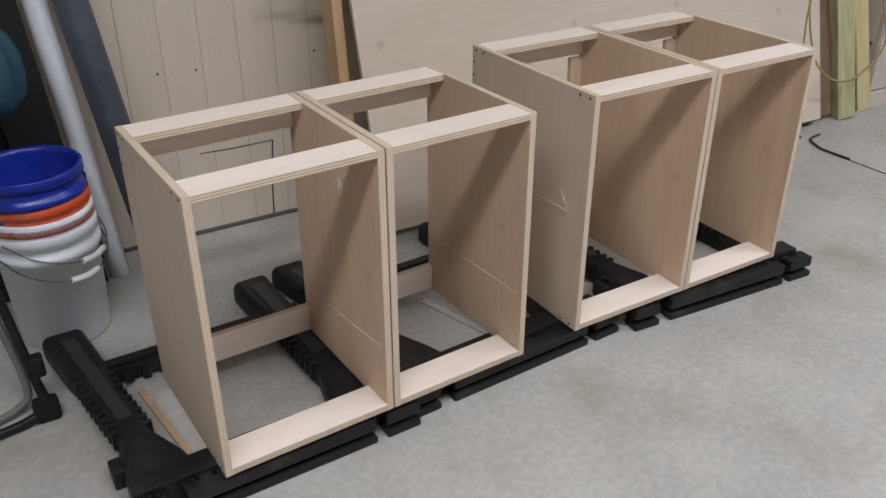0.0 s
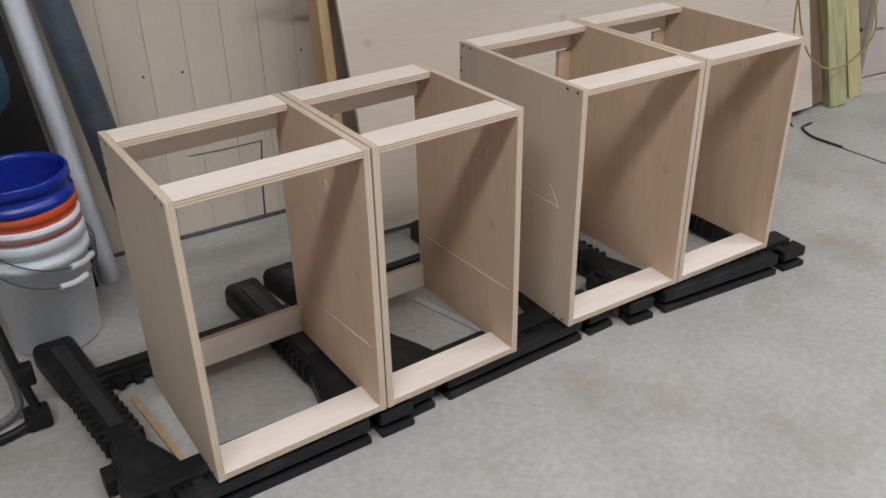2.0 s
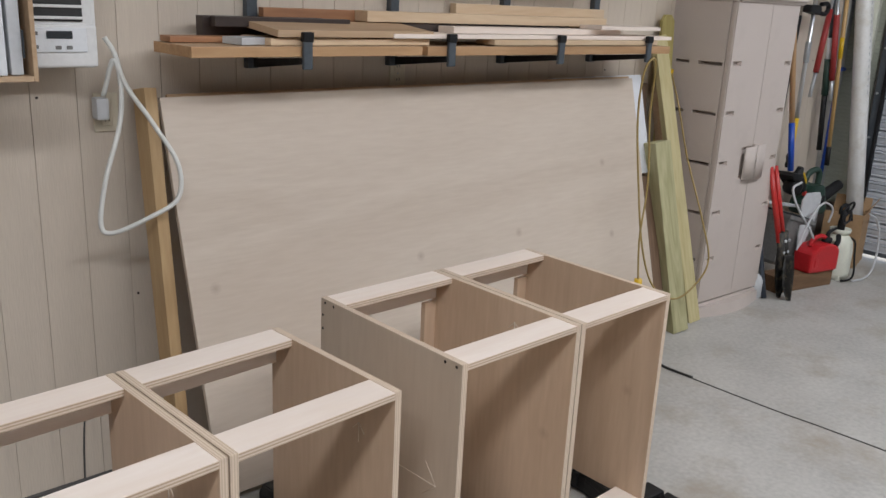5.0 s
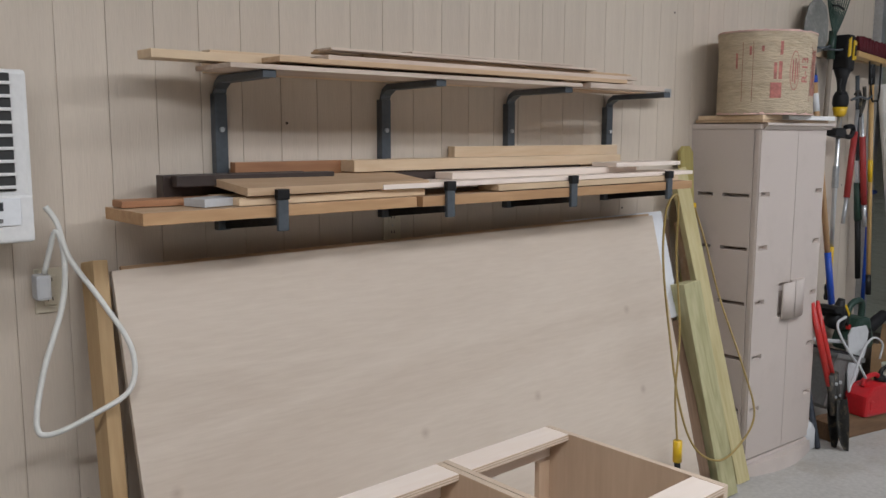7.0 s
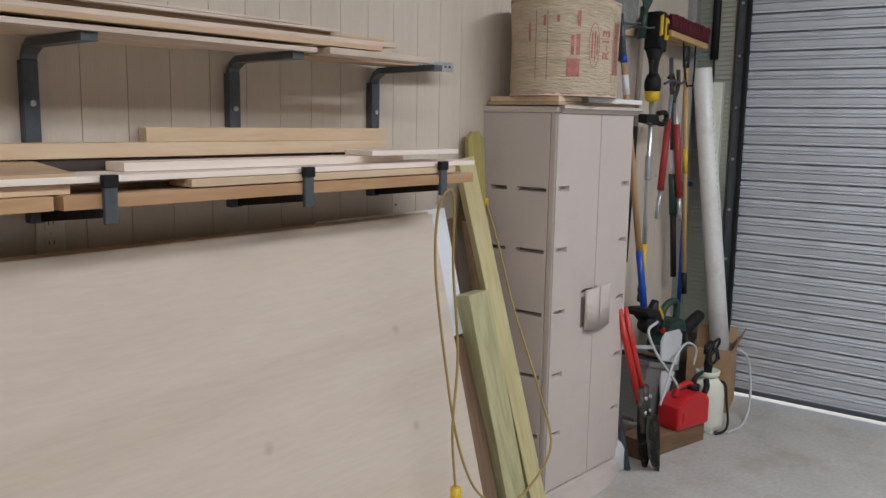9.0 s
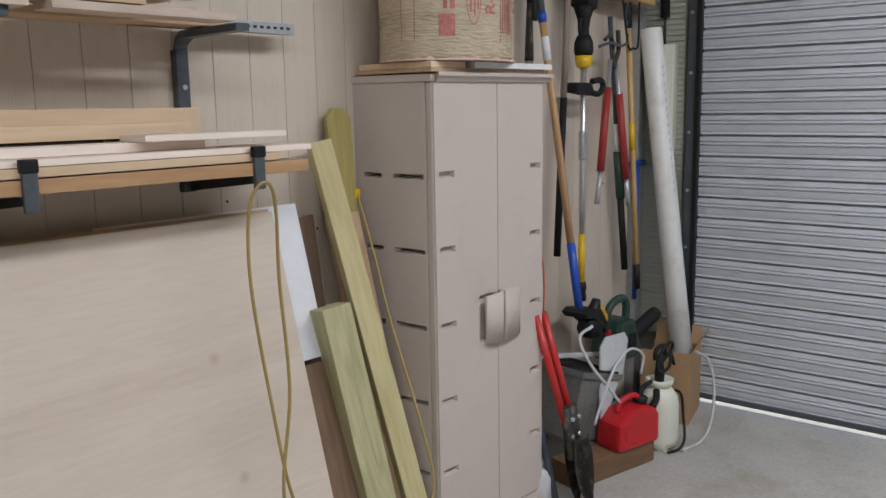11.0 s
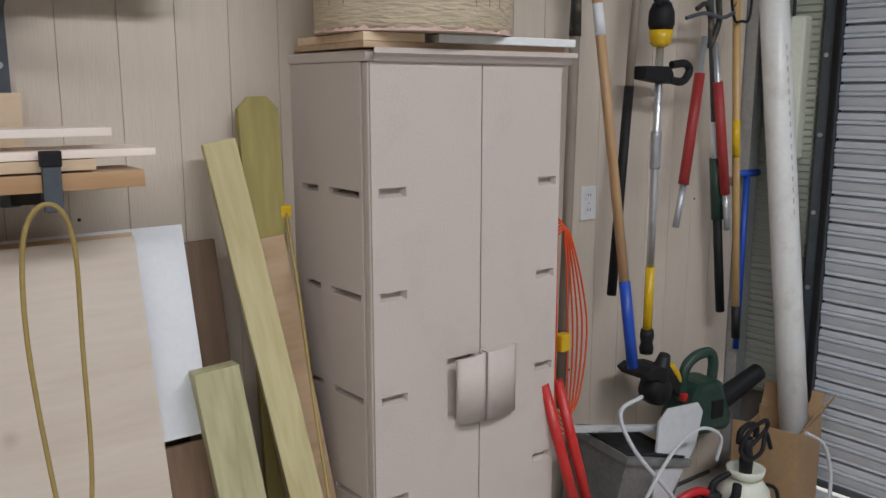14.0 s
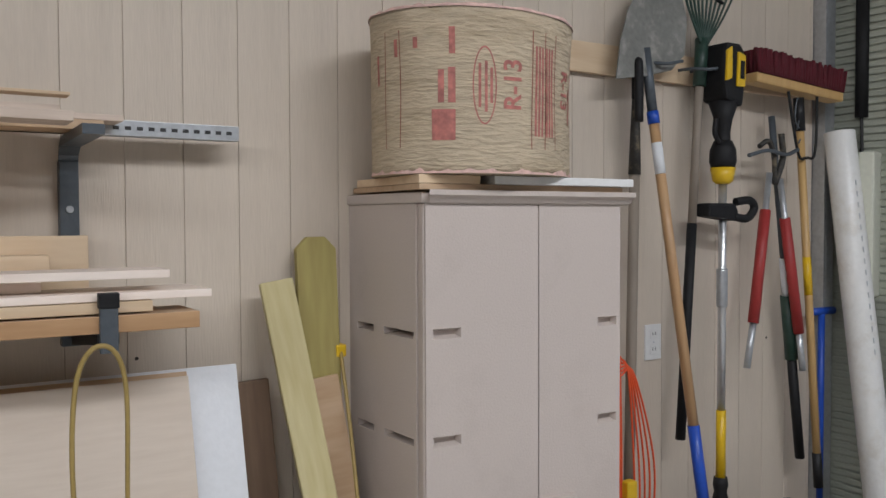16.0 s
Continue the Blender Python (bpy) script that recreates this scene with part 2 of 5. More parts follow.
KRAFT = mat("kraft_paper", (0.50, 0.41, 0.29), 0.7, var=0.16, scale=7, fine=26, bump=1.0, stretch=(1, 1, 5), stain=(0.33, 0.245, 0.14), stain_amt=0.55, stain_scale=3)
PINK = mat("pink_insulation", (0.62, 0.42, 0.37), 0.9, var=0.2, scale=20, bump=0.5)
INKRED = mat("faded_red_ink", (0.42, 0.15, 0.125), 0.7, var=0.35, scale=30)
INKDARK = mat("dark_red_ink", (0.23, 0.045, 0.03), 0.7, var=0.3, scale=30)
CARD = mat("cardboard", (0.38, 0.24, 0.125), 0.75, var=0.12, scale=6)
YELLOW = mat("yellow_plastic", (0.68, 0.43, 0.012), 0.35, var=0.06)
CORDY = mat("yellow_cord", (0.33, 0.235, 0.075), 0.5, var=0.12)
CORDO = mat("orange_cord", (0.70, 0.085, 0.02), 0.45, var=0.1)
CORDW = mat("white_cord", (0.70, 0.70, 0.66), 0.45, var=0.06)
CORDK = mat("black_cord", (0.02, 0.02, 0.02), 0.5, var=0.2)
RED = mat("red_plastic", (0.50, 0.014, 0.02), 0.4, var=0.12)
REDGRIP = mat("red_grip", (0.33, 0.03, 0.028), 0.5, var=0.12)
REDPAINT = mat("bright_red_handle", (0.48, 0.022, 0.018), 0.4, var=0.1)
BLUEGRIP = mat("blue_grip", (0.012, 0.07, 0.42), 0.4, var=0.1)
GREEN = mat("dark_green_plastic", (0.018, 0.048, 0.035), 0.45, var=0.2, stain=(0.12, 0.12, 0.1), stain_amt=0.3, stain_scale=6)
MAROON = mat("maroon_bristles", (0.115, 0.008, 0.016), 0.8, var=0.35, scale=20, fine=200, bump=0.6, stretch=(6, 6, 0.6))
BLADE = mat("worn_blade", (0.20, 0.20, 0.185), 0.65, metal=0.15, var=0.2, scale=8, stain=(0.42, 0.40, 0.36), stain_amt=0.7, stain_scale=16)
WORN = mat("worn_black_plastic", (0.03, 0.03, 0.03), 0.5, var=0.3)
GREYPL = mat("grey_bin_plastic", (0.16, 0.16, 0.155), 0.5, var=0.25, stain=(0.2, 0.19, 0.17), stain_amt=0.4)
CLOTH = mat("pale_grey_panel", (0.52, 0.53, 0.54), 0.6, var=0.08, scale=5)
TANK = mat("milky_tank", (0.66, 0.67, 0.57), 0.4, var=0.06)
INSUL = mat("ribbed_insulation", (0.45, 0.47, 0.40), 0.35, var=0.12, scale=3, stretch=(1, 1, 4), stain=(0.25, 0.24, 0.19), stain_amt=0.4)
PAPER = mat("paper", (0.74, 0.76, 0.78), 0.6, var=0.04)
CHALK = mat("chalk", (0.74, 0.66, 0.56), 0.9, var=0.15, scale=60)
SCREW = mat("screw_head", (0.05, 0.04, 0.035), 0.5, metal=0.5)
# Near-black fill that paints the dark inside grille gaps and slots.
OPENING_DARK = mat("dark_opening", (0.03, 0.03, 0.03), 0.6)
LCD = mat("display", (0.04, 0.045, 0.05), 0.2)
MUD = mat("muddy_steel", (0.035, 0.033, 0.03), 0.6, metal=0.2, var=0.3, stain=(0.30, 0.24, 0.15), stain_amt=0.7, stain_scale=22)
TUBEMAT = bpy.data.materials.new("lamp_diffuser")
TUBEMAT.use_nodes = True
TUBEMAT.node_tree.nodes["Principled BSDF"].inputs["Emission Color"].default_value = (1, 0.96, 0.9, 1)
TUBEMAT.node_tree.nodes["Principled BSDF"].inputs["Emission Strength"].default_value = 3.0


# ---- building blocks ----
def box(x0, x1, y0, y1, z0, z1, bev=0.0, bm=None):
    """A box between limits, its edges bevelled, joined to bm if one is given."""
    own = bmesh.new()
    bmesh.ops.create_cube(own, size=1)
    own.transform(Matrix.Translation(((x0 + x1) / 2, (y0 + y1) / 2, (z0 + z1) / 2)) @ Matrix.Diagonal((x1 - x0, y1 - y0, z1 - z0, 1)))
    if bev:
        bmesh.ops.bevel(own, geom=own.edges[:], offset=bev, segments=2, affect="EDGES", profile=0.6)
    return own if bm is None else merge(bm, own)


def merge(bm, other):
    me = bpy.data.meshes.new("tmp")
    other.to_mesh(me)
    other.free()
    bm.from_mesh(me)
    bpy.data.meshes.remove(me)
    return bm


def smooth_path(pts, n=8):
    """A rounded line through a few points."""
    p = [Vector(q) for q in pts]
    if len(p) < 3:
        return p
    p = [p[0] * 2 - p[1]] + p + [p[-1] * 2 - p[-2]]
    out = []
    for i in range(1, len(p) - 2):
        a, b, c, d = p[i - 1:i + 3]
        for k in range(n):
            t = k / n
            out.append(0.5 * ((2 * b) + (c - a) * t + (2 * a - 5 * b + 4 * c - d) * t * t + (3 * b - a - 3 * c + d) * t ** 3))
    return out + [p[-2]]


def tube(pts, r, sides=10, smooth=True, bm=None, r_end=None):
    """A round bar along a line of points; r to r_end thick."""
    line = smooth_path(pts) if smooth else [Vector(q) for q in pts]
    bm = bm or bmesh.new()
    rings, up = [], Vector((0.13, 0.31, 0.94)).normalized()
    for i, p in enumerate(line):
        d = (line[min(i + 1, len(line) - 1)] - line[max(i - 1, 0)]).normalized()
        u = d.cross(up)
        u = u.normalized() if u.length > 0.05 else d.cross(Vector((1, 0, 0))).normalized()
        up = u.cross(d).normalized()
        rad = r if r_end is None else r + (r_end - r) * i / (len(line) - 1)
        rings.append([bm.verts.new(p + rad * (math.cos(2 * math.pi * k / sides) * u + math.sin(2 * math.pi * k / sides) * up)) for k in range(sides)])
    for a, b in zip(rings, rings[1:]):
        for k in range(sides):
            f = bm.faces.new((a[k], a[(k + 1) % sides], b[(k + 1) % sides], b[k]))
            f.smooth = True
    bm.faces.new(rings[0][::-1]), bm.faces.new(rings[-1])
    return bm


def lathe(profile, sides=32, bm=None, sx=1.0, sy=1.0):
    """A turned shape from (radius, height) pairs."""
    bm = bm or bmesh.new()
    rings = [[bm.verts.new((r * sx * math.cos(2 * math.pi * k / sides), r * sy * math.sin(2 * math.pi * k / sides), z)) for k in range(sides)] for r, z in profile]
    for a, b in zip(rings, rings[1:]):
        for k in range(sides):
            f = bm.faces.new((a[k], a[(k + 1) % sides], b[(k + 1) % sides], b[k]))
            f.smooth = True
    if profile[0][0] > 1e-4:
        bm.faces.new(rings[0][::-1])
    if profile[-1][0] > 1e-4:
        bm.faces.new(rings[-1])
    return bm


def prism(outline, y0, y1, bev=0.0):
    """An outline in x and z, given depth from y0 to y1."""
    bm = bmesh.new()
    a = [bm.verts.new((x, y0, z)) for x, z in outline]
    b = [bm.verts.new((x, y1, z)) for x, z in outline]
    n = len(a)
    bm.faces.new(a), bm.faces.new(b[::-1])
    for i in range(n):
        bm.faces.new((a[i], b[i], b[(i + 1) % n], a[(i + 1) % n]))
    bmesh.ops.recalc_face_normals(bm, faces=bm.faces[:])
    if bev:
        bmesh.ops.bevel(bm, geom=bm.edges[:], offset=bev, segments=2, affect="EDGES", profile=0.6)
    return bm


def pocketed(w, h, t, holes, deep):
    """An upright panel in x and z, its face at y = 0 and back at y = t, with rectangular pockets sunk into its face."""
    xs = sorted({0, w, *(v for q in holes for v in q[:2])})
    zs = sorted({0, h, *(v for q in holes for v in q[2:])})
    bm = bmesh.new()

    def quad(*p):
        bm.faces.new([bm.verts.new(q) for q in p])
    for x0, x1 in zip(xs, xs[1:]):
        for z0, z1 in zip(zs, zs[1:]):
            cx, cz = (x0 + x1) / 2, (z0 + z1) / 2
            if not any(a < cx < b and c < cz < d for a, b, c, d in holes):
                quad((x0, 0, z0), (x1, 0, z0), (x1, 0, z1), (x0, 0, z1))
    for a, b, c, d in holes:
        e = 0.006
        quad((a + e, deep, c + e), (b - e, deep, c + e), (b - e, deep, d - e), (a + e, deep, d - e))
        quad((a, 0, c), (b, 0, c), (b - e, deep, c + e), (a + e, deep, c + e))
        quad((a, 0, d), (a + e, deep, d - e), (b - e, deep, d - e), (b, 0, d))
        quad((a, 0, c), (a + e, deep, c + e), (a + e, deep, d - e), (a, 0, d))
        quad((b, 0, c), (b, 0, d), (b - e, deep, d - e), (b - e, deep, c + e))
    quad((0, t, 0), (0, t, h), (w, t, h), (w, t, 0))
    quad((0, 0, 0), (0, 0, h), (0, t, h), (0, t, 0)), quad((w, 0, 0), (w, t, 0), (w, t, h), (w, 0, h))
    quad((0, 0, h), (w, 0, h), (w, t, h), (0, t, h)), quad((0, 0, 0), (0, t, 0), (w, t, 0), (w, 0, 0))
    bmesh.ops.remove_doubles(bm, verts=bm.verts[:], dist=1e-5)
    bmesh.ops.recalc_face_normals(bm, faces=bm.faces[:])
    return bm


def link(name, bm, material, parent=None):
    me = bpy.data.meshes.new(name)
    bm.to_mesh(me)
    bm.free()
    for q in material if isinstance(material, (list, tuple)) else [material]:
        me.materials.append(q)
    ob = new(name, me)
    ob.parent = parent
    return ob


def part(name, bm, material, parent, label="", at=None):
    """One mesh under a thing or part, in its thing's own space; at: the pose there."""
    ob = link(name, bm, material, parent)
    if at is not None:
        ob.matrix_basis = at
    return tagged(ob, label)


def thing(name, label, category, at=None, group="", kind=""):
    """An Empty at a thing's base, for its parts."""
    ob = new(name)
    ob.empty_display_size = 0.05
    ob.matrix_basis = at if at is not None else Matrix()
    return tagged(ob, label, category, group, kind)


def solid(name, bm, material, label, category, at=None, group="", kind=""):
    """A thing that is one mesh."""
    ob = link(name, bm, material)
    if at is not None:
        ob.matrix_basis = at
    return tagged(ob, label, category, group, kind)


def lean(foot, head, turn=0.0):
    """The pose of a thing built upright along z from its foot: stood at foot and tilted so that it points at head."""
    d = (Vector(head) - Vector(foot)).normalized()
    q = Vector((0, 0, 1)).rotation_difference(d).to_matrix().to_4x4()
    return Matrix.Translation(foot) @ q @ pose(0, 0, 0, 0, 0, turn)


def ends(bm, axis, index):
    """Give the faces across one axis another material slot."""
    bm.normal_update()
    for f in bm.faces:
        if abs(f.normal[axis]) > 0.9:
            f.material_index = index
    return bm


def dots(spots, r, depth):
    """Short round heads facing -y."""
    bm = bmesh.new()
    for x, y, z in spots:
        tube([(x, y + depth, z), (x, y - 0.001, z)], r, 8, False, bm)
    return bm


# ---- the room ----
WY = 0.02           # face of the back wall
EAST = 5.10         # foot of the door's left edge

floor = tagged(link("floor", box(-4.5, 9.0, -7.5, 0.6, -0.12, 0.0), CONCRETE), "light grey stained concrete garage floor slab", "floor", kind="structure")
joint = tagged(link("floor_joint", tube([(2.26, -0.62, 0.001), (2.255, -0.8, 0.0), (2.265, -1.2, 0.0), (2.295, -1.65, 0.0), (2.4, -4.0, 0.0), (2.5, -7.0, 0.0)], 0.0045, 6), JOINT), "thin dark control joint in the concrete floor", "floor joint", kind="structure")
# Unseen ceiling, side and rear walls, added to enclose the room's light.
ceiling = tagged(link("ceiling", box(-4.5, 5.9, -7.5, 0.6, 3.7, 3.8), CEIL), "plain grey ceiling, added out of view", "ceiling", kind="structure")
wall_w = tagged(link("wall_west", box(-4.6, -4.5, -7.5, 0.6, 0, 3.7), DRYWALL), "plain tan side wall, added out of view", "wall", kind="structure")
wall_s = tagged(link("wall_south", box(-4.5, 5.9, -7.6, -7.5, 0, 3.7), DRYWALL), "plain tan rear wall, added out of view", "wall", kind="structure")
wall_n = tagged(link("wall_north", box(-4.5, 4.97, WY + 0.0025, 0.2, 0, 3.7), GROOVE), "tan painted wall of vertically grooved wood siding", "wall", kind="structure")
PITCH = 0.134
first = 2.264 - 50 * PITCH
strip = bpy.data.meshes.new("siding_strip")
sb = box(0.0008, PITCH - 0.0008, 0, 0.0045, 0.012, 3.69, 0.0014)
sb.to_mesh(strip)
sb.free()
strip.materials.append(WALL)

# The corner past the siding: ribbed insulation behind a steel stud, and the wall that holds the rolling door.
corner = tagged(link("wall_corner", box(4.97, 5.6, 0.2, 0.3, 0, 3.7), DRYWALL), "back of the unfinished corner", "wall", kind="structure")


def ribbed(at, width, z0, count, label):
    """Insulation facing: a flat backing with one raised rib after another."""
    w = thing("wall_insulation", label, "insulation", at, kind="structure")
    part("backing", box(0, width, 0.012, 0.03, z0, 3.69), INSUL, w)
    first_rib = part("rib", box(0, width, 0.004, 0.012, 0, 0.022, 0.003), INSUL, w, at=pose(0, 0, z0))
    for k in range(1, count):
        r = new("rib", first_rib.data)
        r.parent, r.matrix_basis = w, pose(0, 0, z0 + k * 0.028)
    return w


ribbed(pose(4.975, 0.17, 0), 0.19, 0.03, 108, "pale ribbed insulation in the unfinished corner")
stud = thing("steel_stud", "galvanised steel stud at the end of the siding", "stud", pose(4.975, 0.0, 0), kind="structure")
part("flange", box(0, 0.012, -0.03, 0.16, 0, 3.69, 0.002), GALV, stud)
part("face", box(0.012, 0.06, -0.03, -0.02, 0, 3.69, 0.002), GALV, stud)

east = thing("wall_east", "wall around the grey rolling door", "wall", pose(EAST, -0.31, 0, 0, 0, 0), kind="structure")
DP = Matrix.Translation((EAST, -0.31, 0)) @ Euler((0, 0, radians(-90 + 2.0))).to_matrix().to_4x4()   # x along the door, y outwards
door_wall = part("pier", box(-0.62, -0.06, 0.03, 0.15, 0, 3.7), DRYWALL, east, at=east.matrix_basis.inverted() @ DP)
part("lintel", box(-0.06, 3.7, 0.10, 0.22, 2.75, 3.7), DRYWALL, east, at=east.matrix_basis.inverted() @ DP)
part("far_pier", box(3.7, 7.4, 0.0, 0.15, 0, 3.7), DRYWALL, east, at=east.matrix_basis.inverted() @ DP)
ribbed(DP @ pose(-0.60, 0, 0), 0.51, 0.35, 97, "pale ribbed insulation beside the rolling door")

jamb = thing("door_rail", "dark grey steel guide rail of the rolling door", "door rail", DP, kind="structure")
part("rail", box(-0.058, 0.0, -0.035, 0.02, 0, 2.9, 0.003), STEEL, jamb)
part("lip", box(-0.012, 0.012, -0.05, -0.036, 0, 2.9, 0.003), RUBBER, jamb)
for i in range(9):
    part("bolt", tube([(-0.04, -0.034, 0.25 + 0.3 * i), (-0.04, -0.042, 0.25 + 0.3 * i)], 0.009, 8, False), GALV, jamb)

door = thing("rolling_door", "closed grey ribbed steel rolling door with daylight beneath", "rolling door", DP, kind="structure")
SL = 0.1065
slat = bmesh.new()
prof = [(0.0, 0.0), (0.004, 0.012), (0.0, 0.018), (-0.004, 0.046), (0.004, 0.051), (-0.008, 0.055), (-0.008, 0.062), (0.004, 0.067), (-0.004, 0.073), (0.0, 0.094), (0.022, 0.097), (0.022, SL)]
fr = [slat.verts.new((0.005, y, z)) for y, z in prof]
bk = [slat.verts.new((3.69, y, z)) for y, z in prof]
for i in range(len(prof) - 1):
    slat.faces.new((fr[i], bk[i], bk[i + 1], fr[i + 1]))
slat_me = bpy.data.meshes.new("slat")
slat.to_mesh(slat_me)
slat.free()
slat_me.materials.append(DOOR)
for i in range(27):
    s = new("slat", slat_me)
    s.parent, s.matrix_basis = door, pose(0, 0.0, 0.055 + i * SL)
part("bottom_bar", box(0.005, 3.69, -0.012, 0.02, 0.030, 0.058, 0.004), STEEL, door)
part("backing", box(-0.058, 3.7, 0.035, 0.045, 0.05, 2.9), STEEL, door)
outside = tagged(link("ground", box(5.0, 60.0, -40, 40, -0.30, -0.125), mat("pale_gravel", (0.5, 0.48, 0.44), 0.9)), "pale gravel ground outside", "ground", kind="structure")
apron = tagged(link("pavement", box(5.9, 9.0, -7.5, 0.6, 0.0005, 0.004), mat("pale_apron", (0.7, 0.69, 0.66), 0.9)), "pale concrete apron outside the door", "pavement", kind="structure")

for lx, ly, lz in LAMPS:
    fx = thing("ceiling_lamp", "white strip lamp on the ceiling", "ceiling lamp", pose(lx, ly, lz), "ceiling lamps")
    part("housing", box(-1.22, 1.22, -0.22, 0.22, -0.03, 0.1, 0.01), WHITE, fx)
    part("diffuser", box(-1.2, 1.2, -0.2, 0.2, -0.045, -0.031, 0.004), TUBEMAT, fx)


# ---- the cabinets ----
def cabinet(at, w, d, h, label, stile=False, marks=()):
    """An open carcass: two sides, flat rails front and back on top, one at the front foot, upright rails at the back."""
    t = 0.018
    c = thing("base_cabinet", label, "cabinet", at, "birch cabinet carcasses")
    for x in (0, w - t):
        # Sides take the darker birch; rails below carry overhead light in their colour.
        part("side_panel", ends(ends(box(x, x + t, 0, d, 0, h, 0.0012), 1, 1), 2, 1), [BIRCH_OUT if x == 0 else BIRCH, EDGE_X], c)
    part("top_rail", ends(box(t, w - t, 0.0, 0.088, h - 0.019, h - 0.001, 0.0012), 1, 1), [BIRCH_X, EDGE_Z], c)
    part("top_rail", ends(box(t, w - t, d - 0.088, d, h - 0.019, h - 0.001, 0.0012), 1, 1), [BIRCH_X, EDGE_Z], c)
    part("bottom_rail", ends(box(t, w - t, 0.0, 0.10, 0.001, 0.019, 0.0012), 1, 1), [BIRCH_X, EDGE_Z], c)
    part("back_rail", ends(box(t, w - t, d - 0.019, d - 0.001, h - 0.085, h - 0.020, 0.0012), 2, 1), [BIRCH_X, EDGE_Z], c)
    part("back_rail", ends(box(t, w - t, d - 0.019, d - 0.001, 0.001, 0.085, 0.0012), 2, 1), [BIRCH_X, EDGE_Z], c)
    if stile:
        part("stile", box(t, t + 0.06, d - 0.019, d - 0.001, 0.086, h - 0.096, 0.0012), BIRCH, c)
        part("stile", box(w - t - 0.045, w - t, d - 0.019, d - 0.001, 0.086, h - 0.096, 0.0012), BIRCH, c)
    for y, z in ((0.02, h - 0.012), (0.06, h - 0.012), (d - 0.06, h - 0.012), (d - 0.02, h - 0.012), (d - 0.01, h - 0.05), (d - 0.01, h - 0.09), (0.03, 0.01), (0.07, 0.01)):
        part("screw_head", tube([(0.002, y, z), (-0.0008, y, z)], 0.0042, 8, False), SCREW, c)
    for name, pts in marks:
        part(name, tube(pts, 0.001, 5, False), CHALK, c)
    return c


def arrow(x, y, z, s):
    """A hand-drawn arrow on a side panel's face at x, pointing along -y."""
    return [("chalk_arrow", [(x, y + s, z), (x, y, z + 0.004)]), ("chalk_arrow", [(x, y + s * 0.25, z + s * 0.35), (x, y, z + 0.004), (x, y + s * 0.3, z - s * 0.22)])]


def up_arrow(x, y, z, s):
    return [("chalk_arrow", [(x, y, z - s), (x, y, z)]), ("chalk_arrow", [(x, y + s * 0.4, z - s * 0.4), (x, y, z), (x, y - s * 0.4, z - s * 0.45)])]


CH, CZ = 0.722, 0.09
AW1, AW2, AD = 0.455, 0.425, 0.468
A_AT = pose(-0.860, -1.402, CZ, 0, 0, 3.2)
cabinet(A_AT, AW1, AD, CH, "open birch plywood cabinet carcass standing on black sawhorses", marks=[("chalk_line", [(AW1 - 0.019, 0.02, 0.19), (AW1 - 0.019, AD - 0.02, 0.15)])] + up_arrow(AW1 - 0.019, 0.20, CH - 0.14, 0.05))
cabinet(A_AT @ pose(AW1 + 0.004, 0, 0), AW2, AD, CH, "open birch plywood cabinet carcass butted against another", marks=[("chalk_line", [(AW2 - 0.019, 0.02, 0.20), (AW2 - 0.019, AD - 0.02, 0.19)])] + up_arrow(AW2 - 0.019, 0.12, CH - 0.12, 0.05))
BW1, BW2, BD = 0.442, 0.424, 0.575
B_AT = pose(0.220, -1.336, CZ, 0, 0, 0.8)
cabinet(B_AT, BW1, BD, CH, "deeper open birch plywood cabinet carcass with a chalk arrow", True, arrow(-0.0005, 0.07, 0.36, 0.17) + up_arrow(BW1 - 0.019, 0.22, CH - 0.06, 0.06))
cabinet(B_AT @ pose(BW1 + 0.004, 0, 0), BW2, BD, CH, "deeper open birch plywood cabinet carcass at the row's end", True, up_arrow(BW2 - 0.019, 0.2, CH - 0.1, 0.05))


